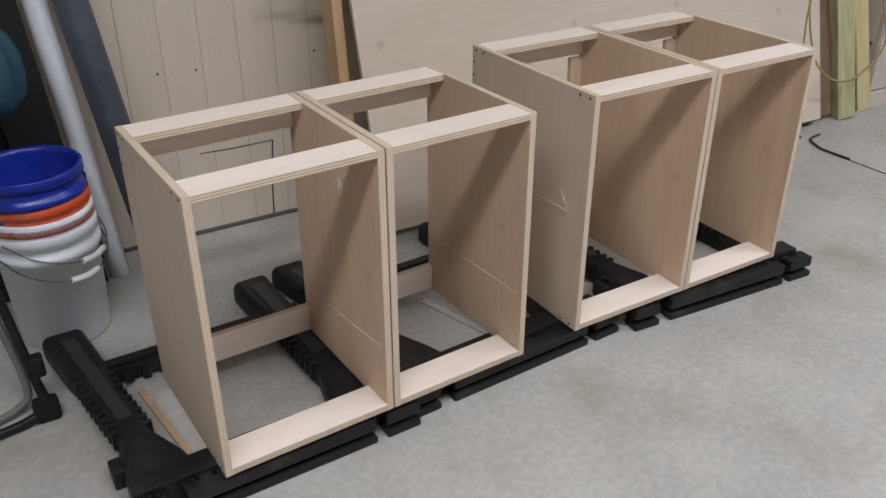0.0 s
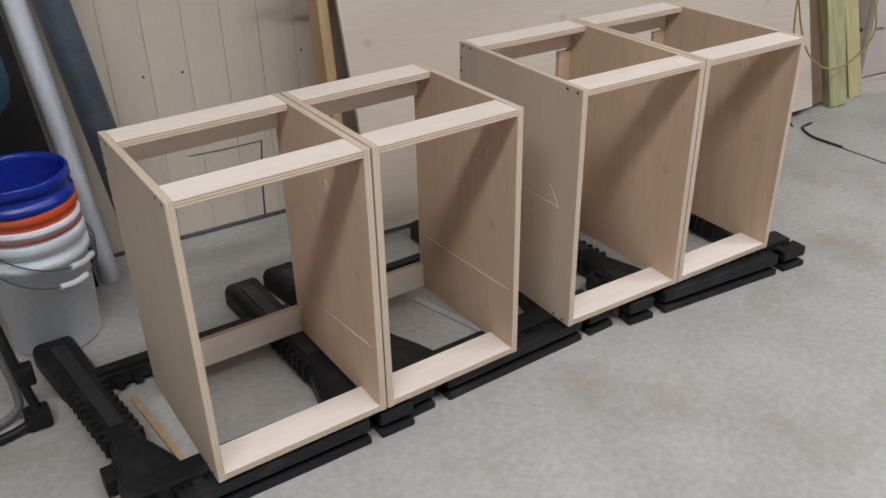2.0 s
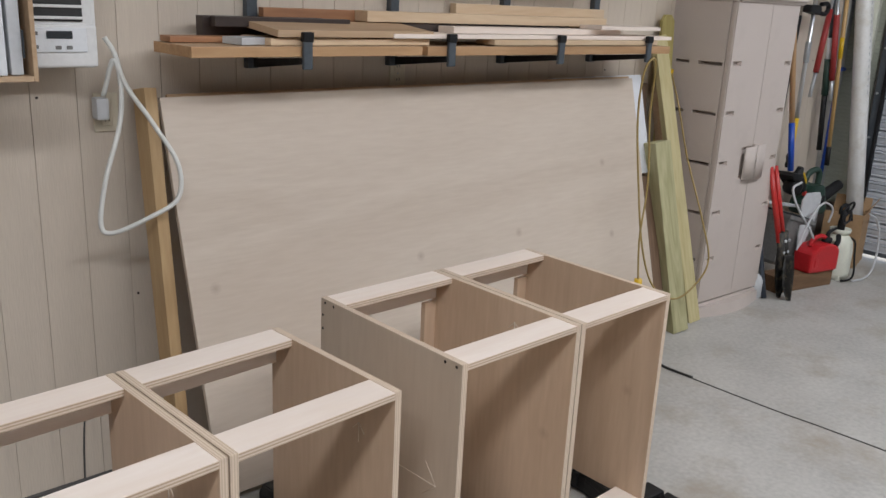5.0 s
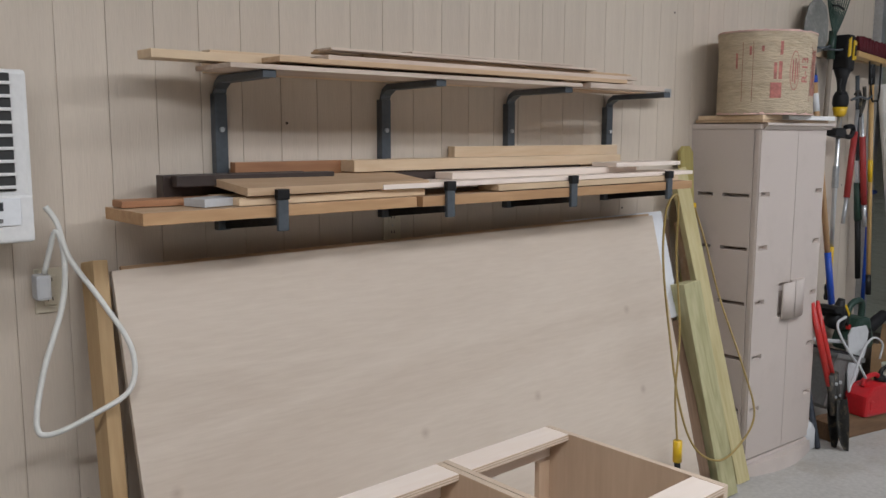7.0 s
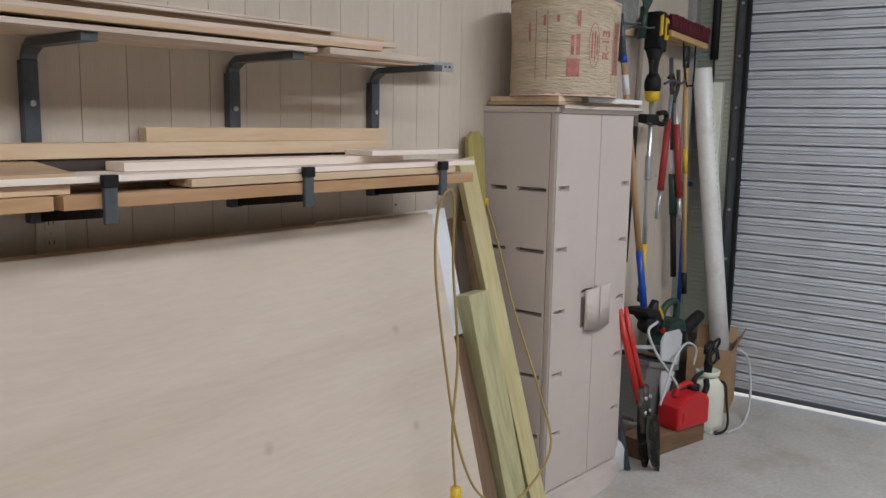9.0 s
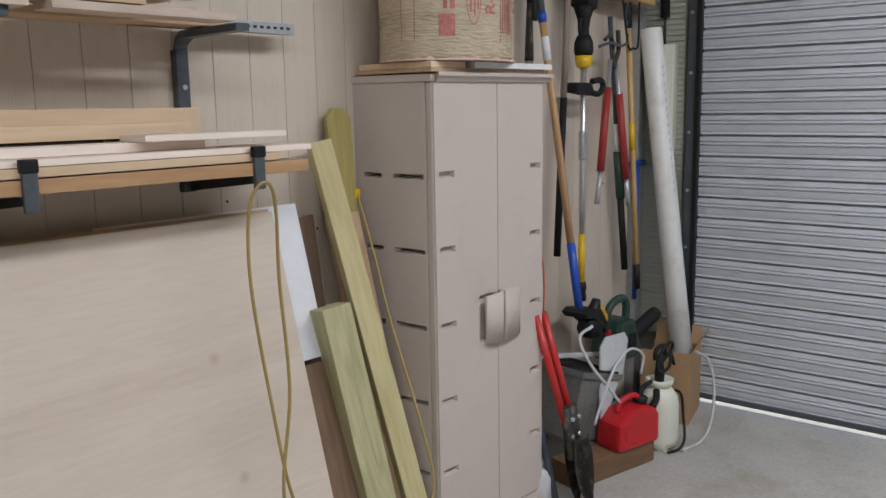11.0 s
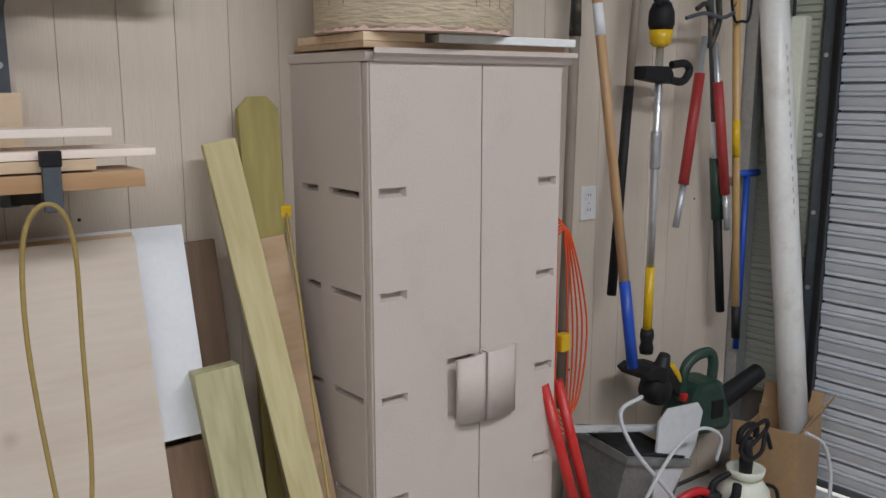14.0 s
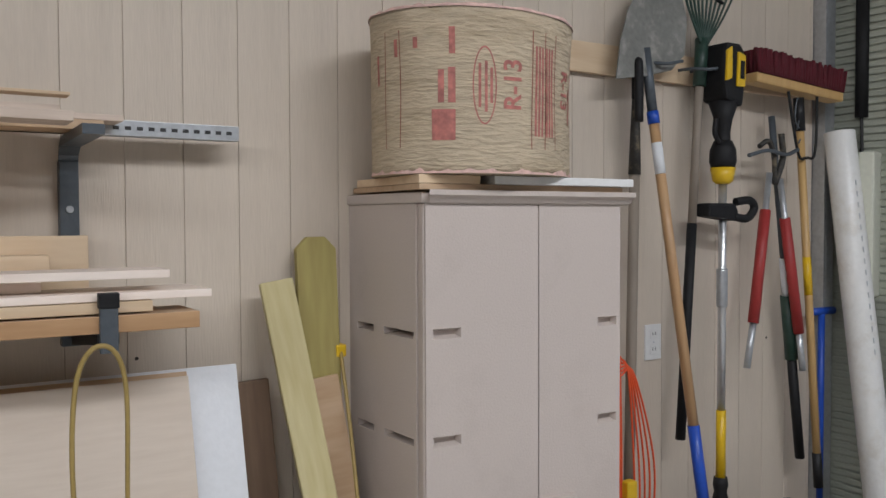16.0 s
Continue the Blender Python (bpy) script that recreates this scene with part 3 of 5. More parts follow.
# ---- folding sawhorses under the cabinets ----
def sawhorse(at):
    """A folded plastic sawhorse lying flat: a split front beam with a clamp slot, two legs and a brace."""
    s = thing("sawhorse", "folded black plastic sawhorse lying flat under cabinets", "sawhorse", at, "folded sawhorses")
    for x0, x1, name in ((0.0, 0.095, "end_block"), (0.14, 0.635, "beam"), (0.665, 0.765, "end_block")):
        b = box(x0, x1, 0.0, 0.055, 0.038, 0.075, 0.006)
        box(x0 + 0.006, x1 - 0.006, 0.028, 0.055, 0.02, 0.04, 0.0, b)
        box(x0, x1, -0.004, 0.055, 0.0, 0.021, 0.005, b)
        part(name, b, BLACK, s)
    part("spine", box(0.03, 0.74, 0.05, 0.12, 0.008, 0.0895, 0.006), BLACK, s)
    for i in range(34):
        x = 0.05 + i * 0.02
        if i % 4 < 3:
            part("tooth", prism([(0, 0.0), (0.013, 0.0), (0.0065, 0.0105)], 0.034, 0.048), BLACK, s, at=pose(x, 0, 0.075))
    for sgn, x0, xb in ((-1, 0.12, 0.03), (1, 0.65, 0.62)):
        leg = thing_leg(x0, xb)
        lg = part("leg", leg, BLACK, s)
        part("leg_strip", strip_on_leg(x0, xb), WORN, lg)
        rib = bmesh.new()
        for k in range(9):
            f = 0.30 + k * 0.045
            x = x0 + (xb - x0) * f
            box(x - 0.052, x + 0.052, 0.1 + 0.72 * f - 0.008, 0.1 + 0.72 * f + 0.008, 0.02, 0.074, 0.004, rib)
        part("leg_ribs", rib, BLACK, lg)
        clamp = box(x0 + sgn * 0.05 - 0.03, x0 + sgn * 0.05 + 0.03, 0.20, 0.235, 0.01, 0.07, 0.006)
        box(x0 + sgn * 0.09 - 0.018, x0 + sgn * 0.09 + 0.018, 0.185, 0.245, 0.0, 0.055, 0.006, clamp)
        part("latch", clamp, BLACK, lg)
    br = box(0.05, 0.70, 0.60, 0.665, 0.015, 0.06, 0.006)
    box(0.05, 0.70, 0.61, 0.625, 0.06, 0.072, 0.003, br)
    for k in range(12):
        box(0.09 + k * 0.05, 0.115 + k * 0.05, 0.585, 0.605, 0.012, 0.045, 0.003, br)
    part("brace", br, BLACK, s)
    return s


def shifted(bm, v):
    bm.transform(Matrix.Translation(v))
    return bm


def thing_leg(x0, xb):
    """A leg: broad at the beam, waisted, widening again to a square foot."""
    bm = bmesh.new()
    rows = [(0.0, 0.085), (0.12, 0.07), (0.25, 0.042), (0.62, 0.042), (0.72, 0.055), (1.0, 0.06)]
    rings = []
    for f, hw in rows:
        x, y = x0 + (xb - x0) * f, 0.09 + 0.76 * f
        rings.append([bm.verts.new((x + a, y, z)) for a, z in ((-hw, 0.006), (hw, 0.006), (hw, 0.06), (hw - 0.014, 0.078), (-hw + 0.014, 0.078), (-hw, 0.06))])
    for a, b in zip(rings, rings[1:]):
        for k in range(6):
            bm.faces.new((a[k], a[(k + 1) % 6], b[(k + 1) % 6], b[k]))
    bm.faces.new(rings[0][::-1]), bm.faces.new(rings[-1])
    bmesh.ops.recalc_face_normals(bm, faces=bm.faces[:])
    bmesh.ops.bevel(bm, geom=[e for e in bm.edges if e.calc_face_angle(0) > 0.5], offset=0.004, segments=2, affect="EDGES")
    return bm


def strip_on_leg(x0, xb):
    bm = bmesh.new()
    q = []
    for f, hw in ((0.34, 0.018), (0.93, 0.02)):
        x, y = x0 + (xb - x0) * f, 0.09 + 0.76 * f
        q.append([bm.verts.new((x + a, y, z)) for a, z in ((-hw, 0.077), (hw, 0.077), (hw, 0.082), (-hw, 0.082))])
    for k in range(4):
        bm.faces.new((q[0][k], q[0][(k + 1) % 4], q[1][(k + 1) % 4], q[1][k]))
    bm.faces.new(q[0][::-1]), bm.faces.new(q[1])
    return bm


horse = sawhorse(pose(-1.090, -1.400, 0, 0, 0, 2.0))
copy_thing(horse, pose(-0.337, -1.348, 0, 0, 0, 3.4))
copy_thing(horse, pose(0.469, -1.333, 0, 0, 0, -3.2))

solid("batten", box(-0.009, 0.009, 0, 0.40, 0, 0.012, 0.001), OAK, "thin pale wooden batten lying on the floor", "batten", pose(-0.885, -1.25, 0, 0, 0, 8))
solid("white_strip", box(-0.012, 0.012, 0, 0.36, 0, 0.005, 0.001), CLOTH, "pale flat strip lying on the concrete floor", "strip", pose(0.09, -1.18, 0.0, 0, 0, 17))


# ---- left corner: buckets, pipes, bag ----
def bucket(at, mats, label, h=0.37, r0=0.13, r1=0.148, handle=True, group="stacked buckets"):
    b = thing("bucket", label, "bucket", at, group)
    body = [(0.0, 0.0), (r0 - 0.01, 0.0), (r0, 0.01), (r1 - 0.004, h - 0.085), (r1 + 0.006, h - 0.083), (r1 + 0.006, h - 0.062), (r1 - 0.002, h - 0.06),
            (r1 - 0.001, h - 0.032), (r1 + 0.005, h - 0.03), (r1 + 0.005, h - 0.004), (r1 + 0.002, h), (r1 - 0.006, h), (r1 - 0.008, h - 0.02), (r0 - 0.006, 0.02), (0.0, 0.018)]
    part("body", lathe(body, 40), mats, b)
    if handle:
        ring = [(-(r1 + 0.01), 0.0, h - 0.06)] + [(-(r1 + 0.012) * math.cos(a), -(r1 + 0.03) * math.sin(a), h - 0.06 - 0.075 * math.sin(a)) for a in (0.5, 1.0, 1.57, 2.14, 2.64)] + [(r1 + 0.01, 0.0, h - 0.06)]
        part("wire_handle", tube(ring, 0.0022, 6), STEEL, b)
        m = ring[3]
        part("grip", tube([(m[0] - 0.045, m[1] + 0.008, m[2] + 0.002), (0, m[1], m[2]), (m[0] + 0.045, m[1] + 0.008, m[2] + 0.002)], 0.0095, 8), WHITE, b)
    return b


BX, BY = -1.060, -0.400
bucket(pose(BX, BY, 0, 0, 0, 25), BUCKETW, "white plastic bucket at the bottom of a stack", 0.385)
bucket(pose(BX, BY, 0.045, 0, 0, 40), BUCKETW, "white plastic bucket nested in another", 0.385, 0.125, 0.146)
bucket(pose(BX, BY, 0.092, 0, 0, 40), BUCKETO, "worn orange plastic bucket nested in the stack", 0.385, 0.124, 0.145, False)
bucket(pose(BX - 0.005, BY, 0.185, 0, 0, 70), BUCKETB, "shiny blue plastic bucket on top of the stack", 0.375, 0.123, 0.147, False)

pp = thing("plastic_pipe", "white plastic pipe leaning against the wall", "pipe", lean((-0.845, -0.14, 0.0), (-1.02, 0.0, 2.3)))
part("pipe", lathe([(0.031, 0.0), (0.035, 0.002), (0.035, 2.3), (0.031, 2.3), (0.030, 2.0), (0.030, 0.01), (0.031, 0.0)], 24), PVCL, pp)
gpipe = thing("drain_pipe", "dark blue-grey plastic pipe leaning against the wall", "pipe", lean((-0.70, -0.17, 0.0), (-0.97, -0.055, 2.1)))
part("pipe", lathe([(0.046, 0.0), (0.052, 0.002), (0.052, 2.1), (0.046, 2.1), (0.045, 0.01), (0.046, 0.0)], 24), GREYPIPE, gpipe)
solid("dark_board", box(-0.075, 0.075, -0.012, 0.012, 0, 1.9, 0.003), RUBBER, "black plastic board leaning against the wall", "board", lean((-0.965, -0.17, 0.0), (-1.12, -0.02, 1.9)), "black boards")
solid("dark_board", box(-0.09, 0.09, -0.012, 0.012, 0, 1.8, 0.003), BLACK, "scuffed black plastic board leaning against the wall", "board", lean((-1.14, -0.13, 0.0), (-1.25, -0.02, 1.8)), "black boards")
solid("dark_board", box(-0.2, 0.2, -0.012, 0.012, 0, 1.85, 0.003), RUBBER, "wide black panel leaning against the wall", "panel", lean((-1.48, -0.12, 0.0), (-1.52, 0.0, 1.85)), "black boards")

bag = lathe([(0.0, 0.0), (0.05, 0.012), (0.085, 0.05), (0.098, 0.11), (0.092, 0.17), (0.07, 0.225), (0.03, 0.26), (0.018, 0.3), (0.03, 0.33), (0.0, 0.335)], 36)
for v in bag.verts:
    a = math.atan2(v.co.y, v.co.x)
    k = 1 + 0.07 * math.sin(5 * a + 9 * v.co.z) + 0.05 * math.sin(9 * a - 14 * v.co.z)
    v.co.x *= k
    v.co.y *= k * 0.8
bagt = thing("fabric_bag", "dark teal fabric bag hanging on a black board", "bag", pose(-1.105, -0.37, 0.70))
part("body", bag, TEAL, bagt)
part("strap", tube([(0, 0, 0.32), (-0.03, 0.12, 0.42), (-0.06, 0.24, 0.5)], 0.008, 8), TEAL, bagt)

chair = thing("folding_chair", "black tubular folding frame standing on rubber feet", "folding frame", pose(-1.17, -0.80, 0.0))
part("upright", tube([(-0.10, 0.10, 0.78), (-0.055, 0.04, 0.40), (-0.02, -0.01, 0.12), (-0.012, -0.03, 0.05), (-0.05, -0.05, 0.022), (-0.16, -0.07, 0.016), (-0.4, -0.11, 0.016)], 0.013, 12), BLACK, chair)
part("upright", tube([(-0.13, 0.14, 0.74), (-0.085, 0.08, 0.38), (-0.045, 0.03, 0.10), (-0.07, 0.01, 0.03), (-0.2, -0.02, 0.014), (-0.42, -0.06, 0.014)], 0.011, 12), GREYPL, chair)
part("foot", box(-0.045, 0.022, -0.06, 0.0, 0.0, 0.055, 0.012), RUBBER, chair)
part("clip", box(-0.035, 0.012, -0.02, 0.02, 0.12, 0.18, 0.008), RUBBER, chair)

# ---- air conditioner, papers and outlets on the wall ----
ac = thing("air_conditioner", "white window air conditioner with a dark slatted grille", "air conditioner", pose(-0.405, WY, 1.393))
part("housing", box(0, 0.28, -0.14, 0.0, 0.0, 0.42, 0.012), WHITE, ac)
part("front_panel", box(0.005, 0.275, -0.152, -0.139, 0.004, 0.118, 0.006), WHITE, ac)
gr = part("grille", box(0.02, 0.24, -0.146, -0.139, 0.128, 0.41, 0.003), OPENING_DARK, ac)
for i in range(9):
    part("louvre", box(0.02, 0.24, -0.153, -0.1465, 0.134 + i * 0.031, 0.142 + i * 0.031, 0.002), WHITE, gr)
pan = part("control_panel", box(0.06, 0.245, -0.157, -0.1525, 0.045, 0.112, 0.003), PAPER, ac)
part("display", box(0.135, 0.205, -0.159, -0.1572, 0.082, 0.103, 0.001), LCD, pan)
for x, z in ((0.082, 0.096), (0.105, 0.096), (0.082, 0.06), (0.105, 0.06), (0.165, 0.058), (0.195, 0.058)):
    part("button", box(x - 0.008, x + 0.008, -0.159, -0.1572, z - 0.005, z + 0.005, 0.001), GREYPL, pan)

rack = thing("paper_rack", "wooden wall rack holding upright white papers", "paper rack", pose(-0.738, WY, 1.375))
part("side_panel", box(0.385, 0.397, -0.30, 0.0, 0, 0.62, 0.002), OAK, rack)
part("side_panel", box(0.0, 0.012, -0.30, 0.0, 0, 0.62, 0.002), OAK, rack)
part("bottom_panel", box(0.012, 0.385, -0.30, 0.0, 0, 0.014, 0.002), OAK, rack)
part("back_panel", box(0.012, 0.385, -0.012, 0.0, 0.014, 0.62), OAK, rack)
for i in range(7):
    x = 0.09 + i * 0.041
    part("paper_sheaf", box(x, x + 0.03, -0.285 - 0.008 * (i % 2), -0.02, 0.016, 0.56 + 0.02 * (i % 3), 0.003), PAPER if i % 3 else CLOTH, rack)
part("printed_bar", box(0.349, 0.357, -0.2962, -0.2955, 0.40, 0.46), GREYPL, rack)
part("printed_bar", box(0.363, 0.369, -0.2962, -0.2955, 0.06, 0.13), LCD, rack)


def outlet(x, z, material, label, plug=False):
    o = thing("wall_outlet", label, "outlet", pose(x, WY, z), "wall outlets")
    part("cover_plate", box(-0.038, 0.038, -0.008, 0, -0.06, 0.06, 0.004), material, o)
    for dz in (-0.026, 0.026):
        s = part("socket", box(-0.017, 0.017, -0.0105, -0.0081, dz - 0.015, dz + 0.015, 0.002), material, o)
        for dx in (-0.006, 0.006):
            part("slot", box(dx - 0.0012, dx + 0.0012, -0.0115, -0.0106, dz - 0.002, dz + 0.008), OPENING_DARK, s)
    part("screw", tube([(0, -0.008, 0), (0, -0.0105, 0)], 0.003, 8, False), GALV, o)
    return o


outlet(-0.064, 1.245, IVORY, "ivory wall outlet with a grey plug in it")
outlet(1.09, 1.34, IVORY, "ivory wall outlet on the siding under the boards")
outlet(4.093, 1.234, WHITE, "white wall outlet beside the hanging tools")
acc = thing("power_cord", "white air conditioner power cord hanging in a loop", "cord", pose(-0.095, WY, 1.24))
part("plug", box(-0.016, 0.022, -0.062, -0.0125, -0.012, 0.055, 0.008), CLOTH, acc)
part("cord", tube([(0.012, -0.08, 0.235), (0.035, -0.09, 0.19), (0.055, -0.11, 0.10), (0.12, -0.15, -0.02), (0.17, -0.20, -0.14), (0.155, -0.22, -0.24), (0.07, -0.21, -0.29),
                   (-0.03, -0.17, -0.335), (-0.06, -0.15, -0.31), (-0.03, -0.13, -0.18), (0.03, -0.11, -0.02), (0.045, -0.10, 0.10), (0.03, -0.09, 0.17), (0.005, -0.06, 0.06)], 0.0075, 8), CORDW, acc)

# ---- the plywood sheet and what leans behind it ----
TOP, FOOT = Vector((0, -0.085, 1.296)), Vector((0, -0.415, 0.042))
LENGTH = (TOP - FOOT).length


def sheet(name, x0, x1, up0, up1, back, t, material, label, slots=None):
    """A sheet leaning on the wall, in the plane of the big one and back metres behind it."""
    d = (TOP - FOOT).normalized()
    m = Matrix.Translation((x0, FOOT.y, FOOT.z)) @ Euler((-math.atan2(d.y, d.z), 0, 0)).to_matrix().to_4x4()
    bm = box(0, x1 - x0, back, back + t, up0, up1, 0.0012)
    return solid(name, bm, material, label, "sheet", m, "leaning sheets")


sheet("plywood_sheet", 0.067, 2.507, 0.0, LENGTH, 0.0, 0.018, SHEET, "large birch plywood sheet leaning against the wall")
sheet("plywood_sheet", 0.10, 2.51, 0.0, LENGTH + 0.012, 0.021, 0.012, OAK, "second plywood sheet behind the birch sheet")
sheet("foam_board", 1.95, 2.632, 0.82, LENGTH + 0.02, 0.036, 0.025, FOAM, "white faced foam board behind the plywood")
sheet("foam_edge", 2.34, 2.635, 0.0, 0.805, 0.036, 0.02, BROWN_Z, "brown hardboard offcut behind the plywood sheet")
solid("support_block", box(0, 0.09, -0.14, 0.0, 0, 0.041, 0.002), BLOCKWOOD, "small dark wood block under the plywood", "block", pose(0.3, -0.33, 0), "support blocks")
solid("support_block", box(0, 0.09, -0.14, 0.0, 0, 0.041, 0.002), BLOCKWOOD, "small dark wood block under the plywood", "block", pose(2.1, -0.33, 0), "support blocks")
solid("lumber", box(-0.03, 0.012, -0.04, 0.03, 0, 1.345, 0.003), PINE_Z, "golden pine stud leaning behind the plywood", "lumber", lean((0.0, -0.30, 0.0), (0.042, -0.045, 1.31), 8), "leaning lumber")


def post(name, foot, head, w, t, material, label, turn=0.0, dog=0.0):
    ln = (Vector(head) - Vector(foot)).length
    if dog:
        bm = prism([(-w / 2, 0), (w / 2, 0), (w / 2, ln - dog), (w / 2 - dog, ln), (-w / 2 + dog, ln), (-w / 2, ln - dog)], -t / 2, t / 2, 0.002)
    else:
        bm = box(-w / 2, w / 2, -t / 2, t / 2, 0, ln, 0.004)
    return solid(name, bm, material, label, "lumber", lean(foot, head, turn), "leaning lumber")


post("fence_board", (2.862, -0.12, 0.0), (2.848, -0.02, 1.605), 0.108, 0.018, TREATED_O, "olive treated fence board leaning against the wall", 0, 0.03)
post("lumber", (2.73, -0.10, 0.0), (2.655, -0.015, 1.255), 0.13, 0.02, BROWN_Z, "dark brown weathered board leaning against the wall", -6)
post("lumber", (2.965, -0.22, 0.0), (2.825, -0.05, 1.25), 0.13, 0.03, OAK, "light brown board leaning against the wall", -6)
post("lumber", (2.918, -0.36, 0.0), (2.727, -0.06, 1.50), 0.080, 0.037, TREATED, "long pale treated stud leaning against the wall", -14)
post("timber_post", (2.72, -0.38, 0.0), (2.638, -0.185, 0.985), 0.105, 0.088, TREATED_G, "short green treated timber post leaning on the sheet", -12)

# ---- shelf brackets with boards ----
HX = (0.460, 1.077, 1.686, 2.295)
UX = (0.437, 1.050, 1.663, 2.276)
for hx, ux in zip(HX, UX):
    bk = thing("shelf_bracket", "grey steel lumber bracket bolted to the wall", "bracket", pose(ux, WY, 1.372), "lumber rack brackets")
    part("standard", box(-0.02, 0.02, -0.03, 0.0, 0.0, 0.405, 0.003), STEEL, bk)
    arm = bmesh.new()
    curve = [(0.0, 0.40), (-0.012, 0.430), (-0.04, 0.447), (-0.30, 0.4505)]
    for (ya, za), (yb, zb) in zip(curve, curve[1:]):
        q = [arm.verts.new((x, y - 0.018, z)) for x, y, z in ((-0.02, ya, za - 0.012), (0.02, ya, za - 0.012), (0.02, yb, zb - 0.012), (-0.02, yb, zb - 0.012), (-0.02, ya, za + 0.008), (0.02, ya, za + 0.008), (0.02, yb, zb + 0.008), (-0.02, yb, zb + 0.008))]
        for f in ((3, 2, 1, 0), (4, 5, 6, 7), (0, 1, 5, 4), (1, 2, 6, 5), (2, 3, 7, 6), (3, 0, 4, 7)):
            arm.faces.new([q[i] for i in f])
    bmesh.ops.recalc_face_normals(arm, faces=arm.faces[:])
    part("upper_arm", arm, STEEL, bk)
    dx = hx - ux
    lower = prism([(0.0, 0.0), (0.0, 0.03), (-0.323, 0.058), (-0.323, 0.038)], -0.02, 0.02)
    lower.transform(Matrix.Rotation(radians(90), 4, "Z") @ Matrix.Translation((0, 0, 0)))
    lower.transform(Matrix.Translation((dx, 0, 0)))
    part("lower_arm", lower, BLACK, bk)
    part("hook", box(dx - 0.017, dx + 0.017, -0.337, -0.323, 0.022, 0.115, 0.004), STEEL, bk)
    part("hook_cap", box(dx - 0.019, dx + 0.019, -0.340, -0.320, 0.108, 0.138, 0.003), RUBBER, bk)
    for z in (0.12, 0.30):
        part("bolt", tube([(0, -0.03, z), (0, -0.036, z)], 0.008, 8, False), GALV, bk)

chan = thing("steel_channel", "perforated galvanised steel channel on the upper brackets", "channel", pose(2.075, -0.075, 1.8315))
part("web", box(0.0, 0.56, 0.0, 0.004, 0.0, 0.034, 0.001), GALV, chan)
part("flange", box(0.0, 0.56, 0.004, 0.034, 0.0, 0.004, 0.001), GALV, chan)
part("flange", box(0.0, 0.56, 0.004, 0.034, 0.030, 0.034, 0.001), GALV, chan)
holes = bmesh.new()
for i in range(11):
    box(0.28 + i * 0.025, 0.293 + i * 0.025, -0.0008, 0.002, 0.013, 0.021, 0.0, holes)
part("slots", holes, OPENING_DARK, chan)

DECK = [OAK, RAW_EDGE]
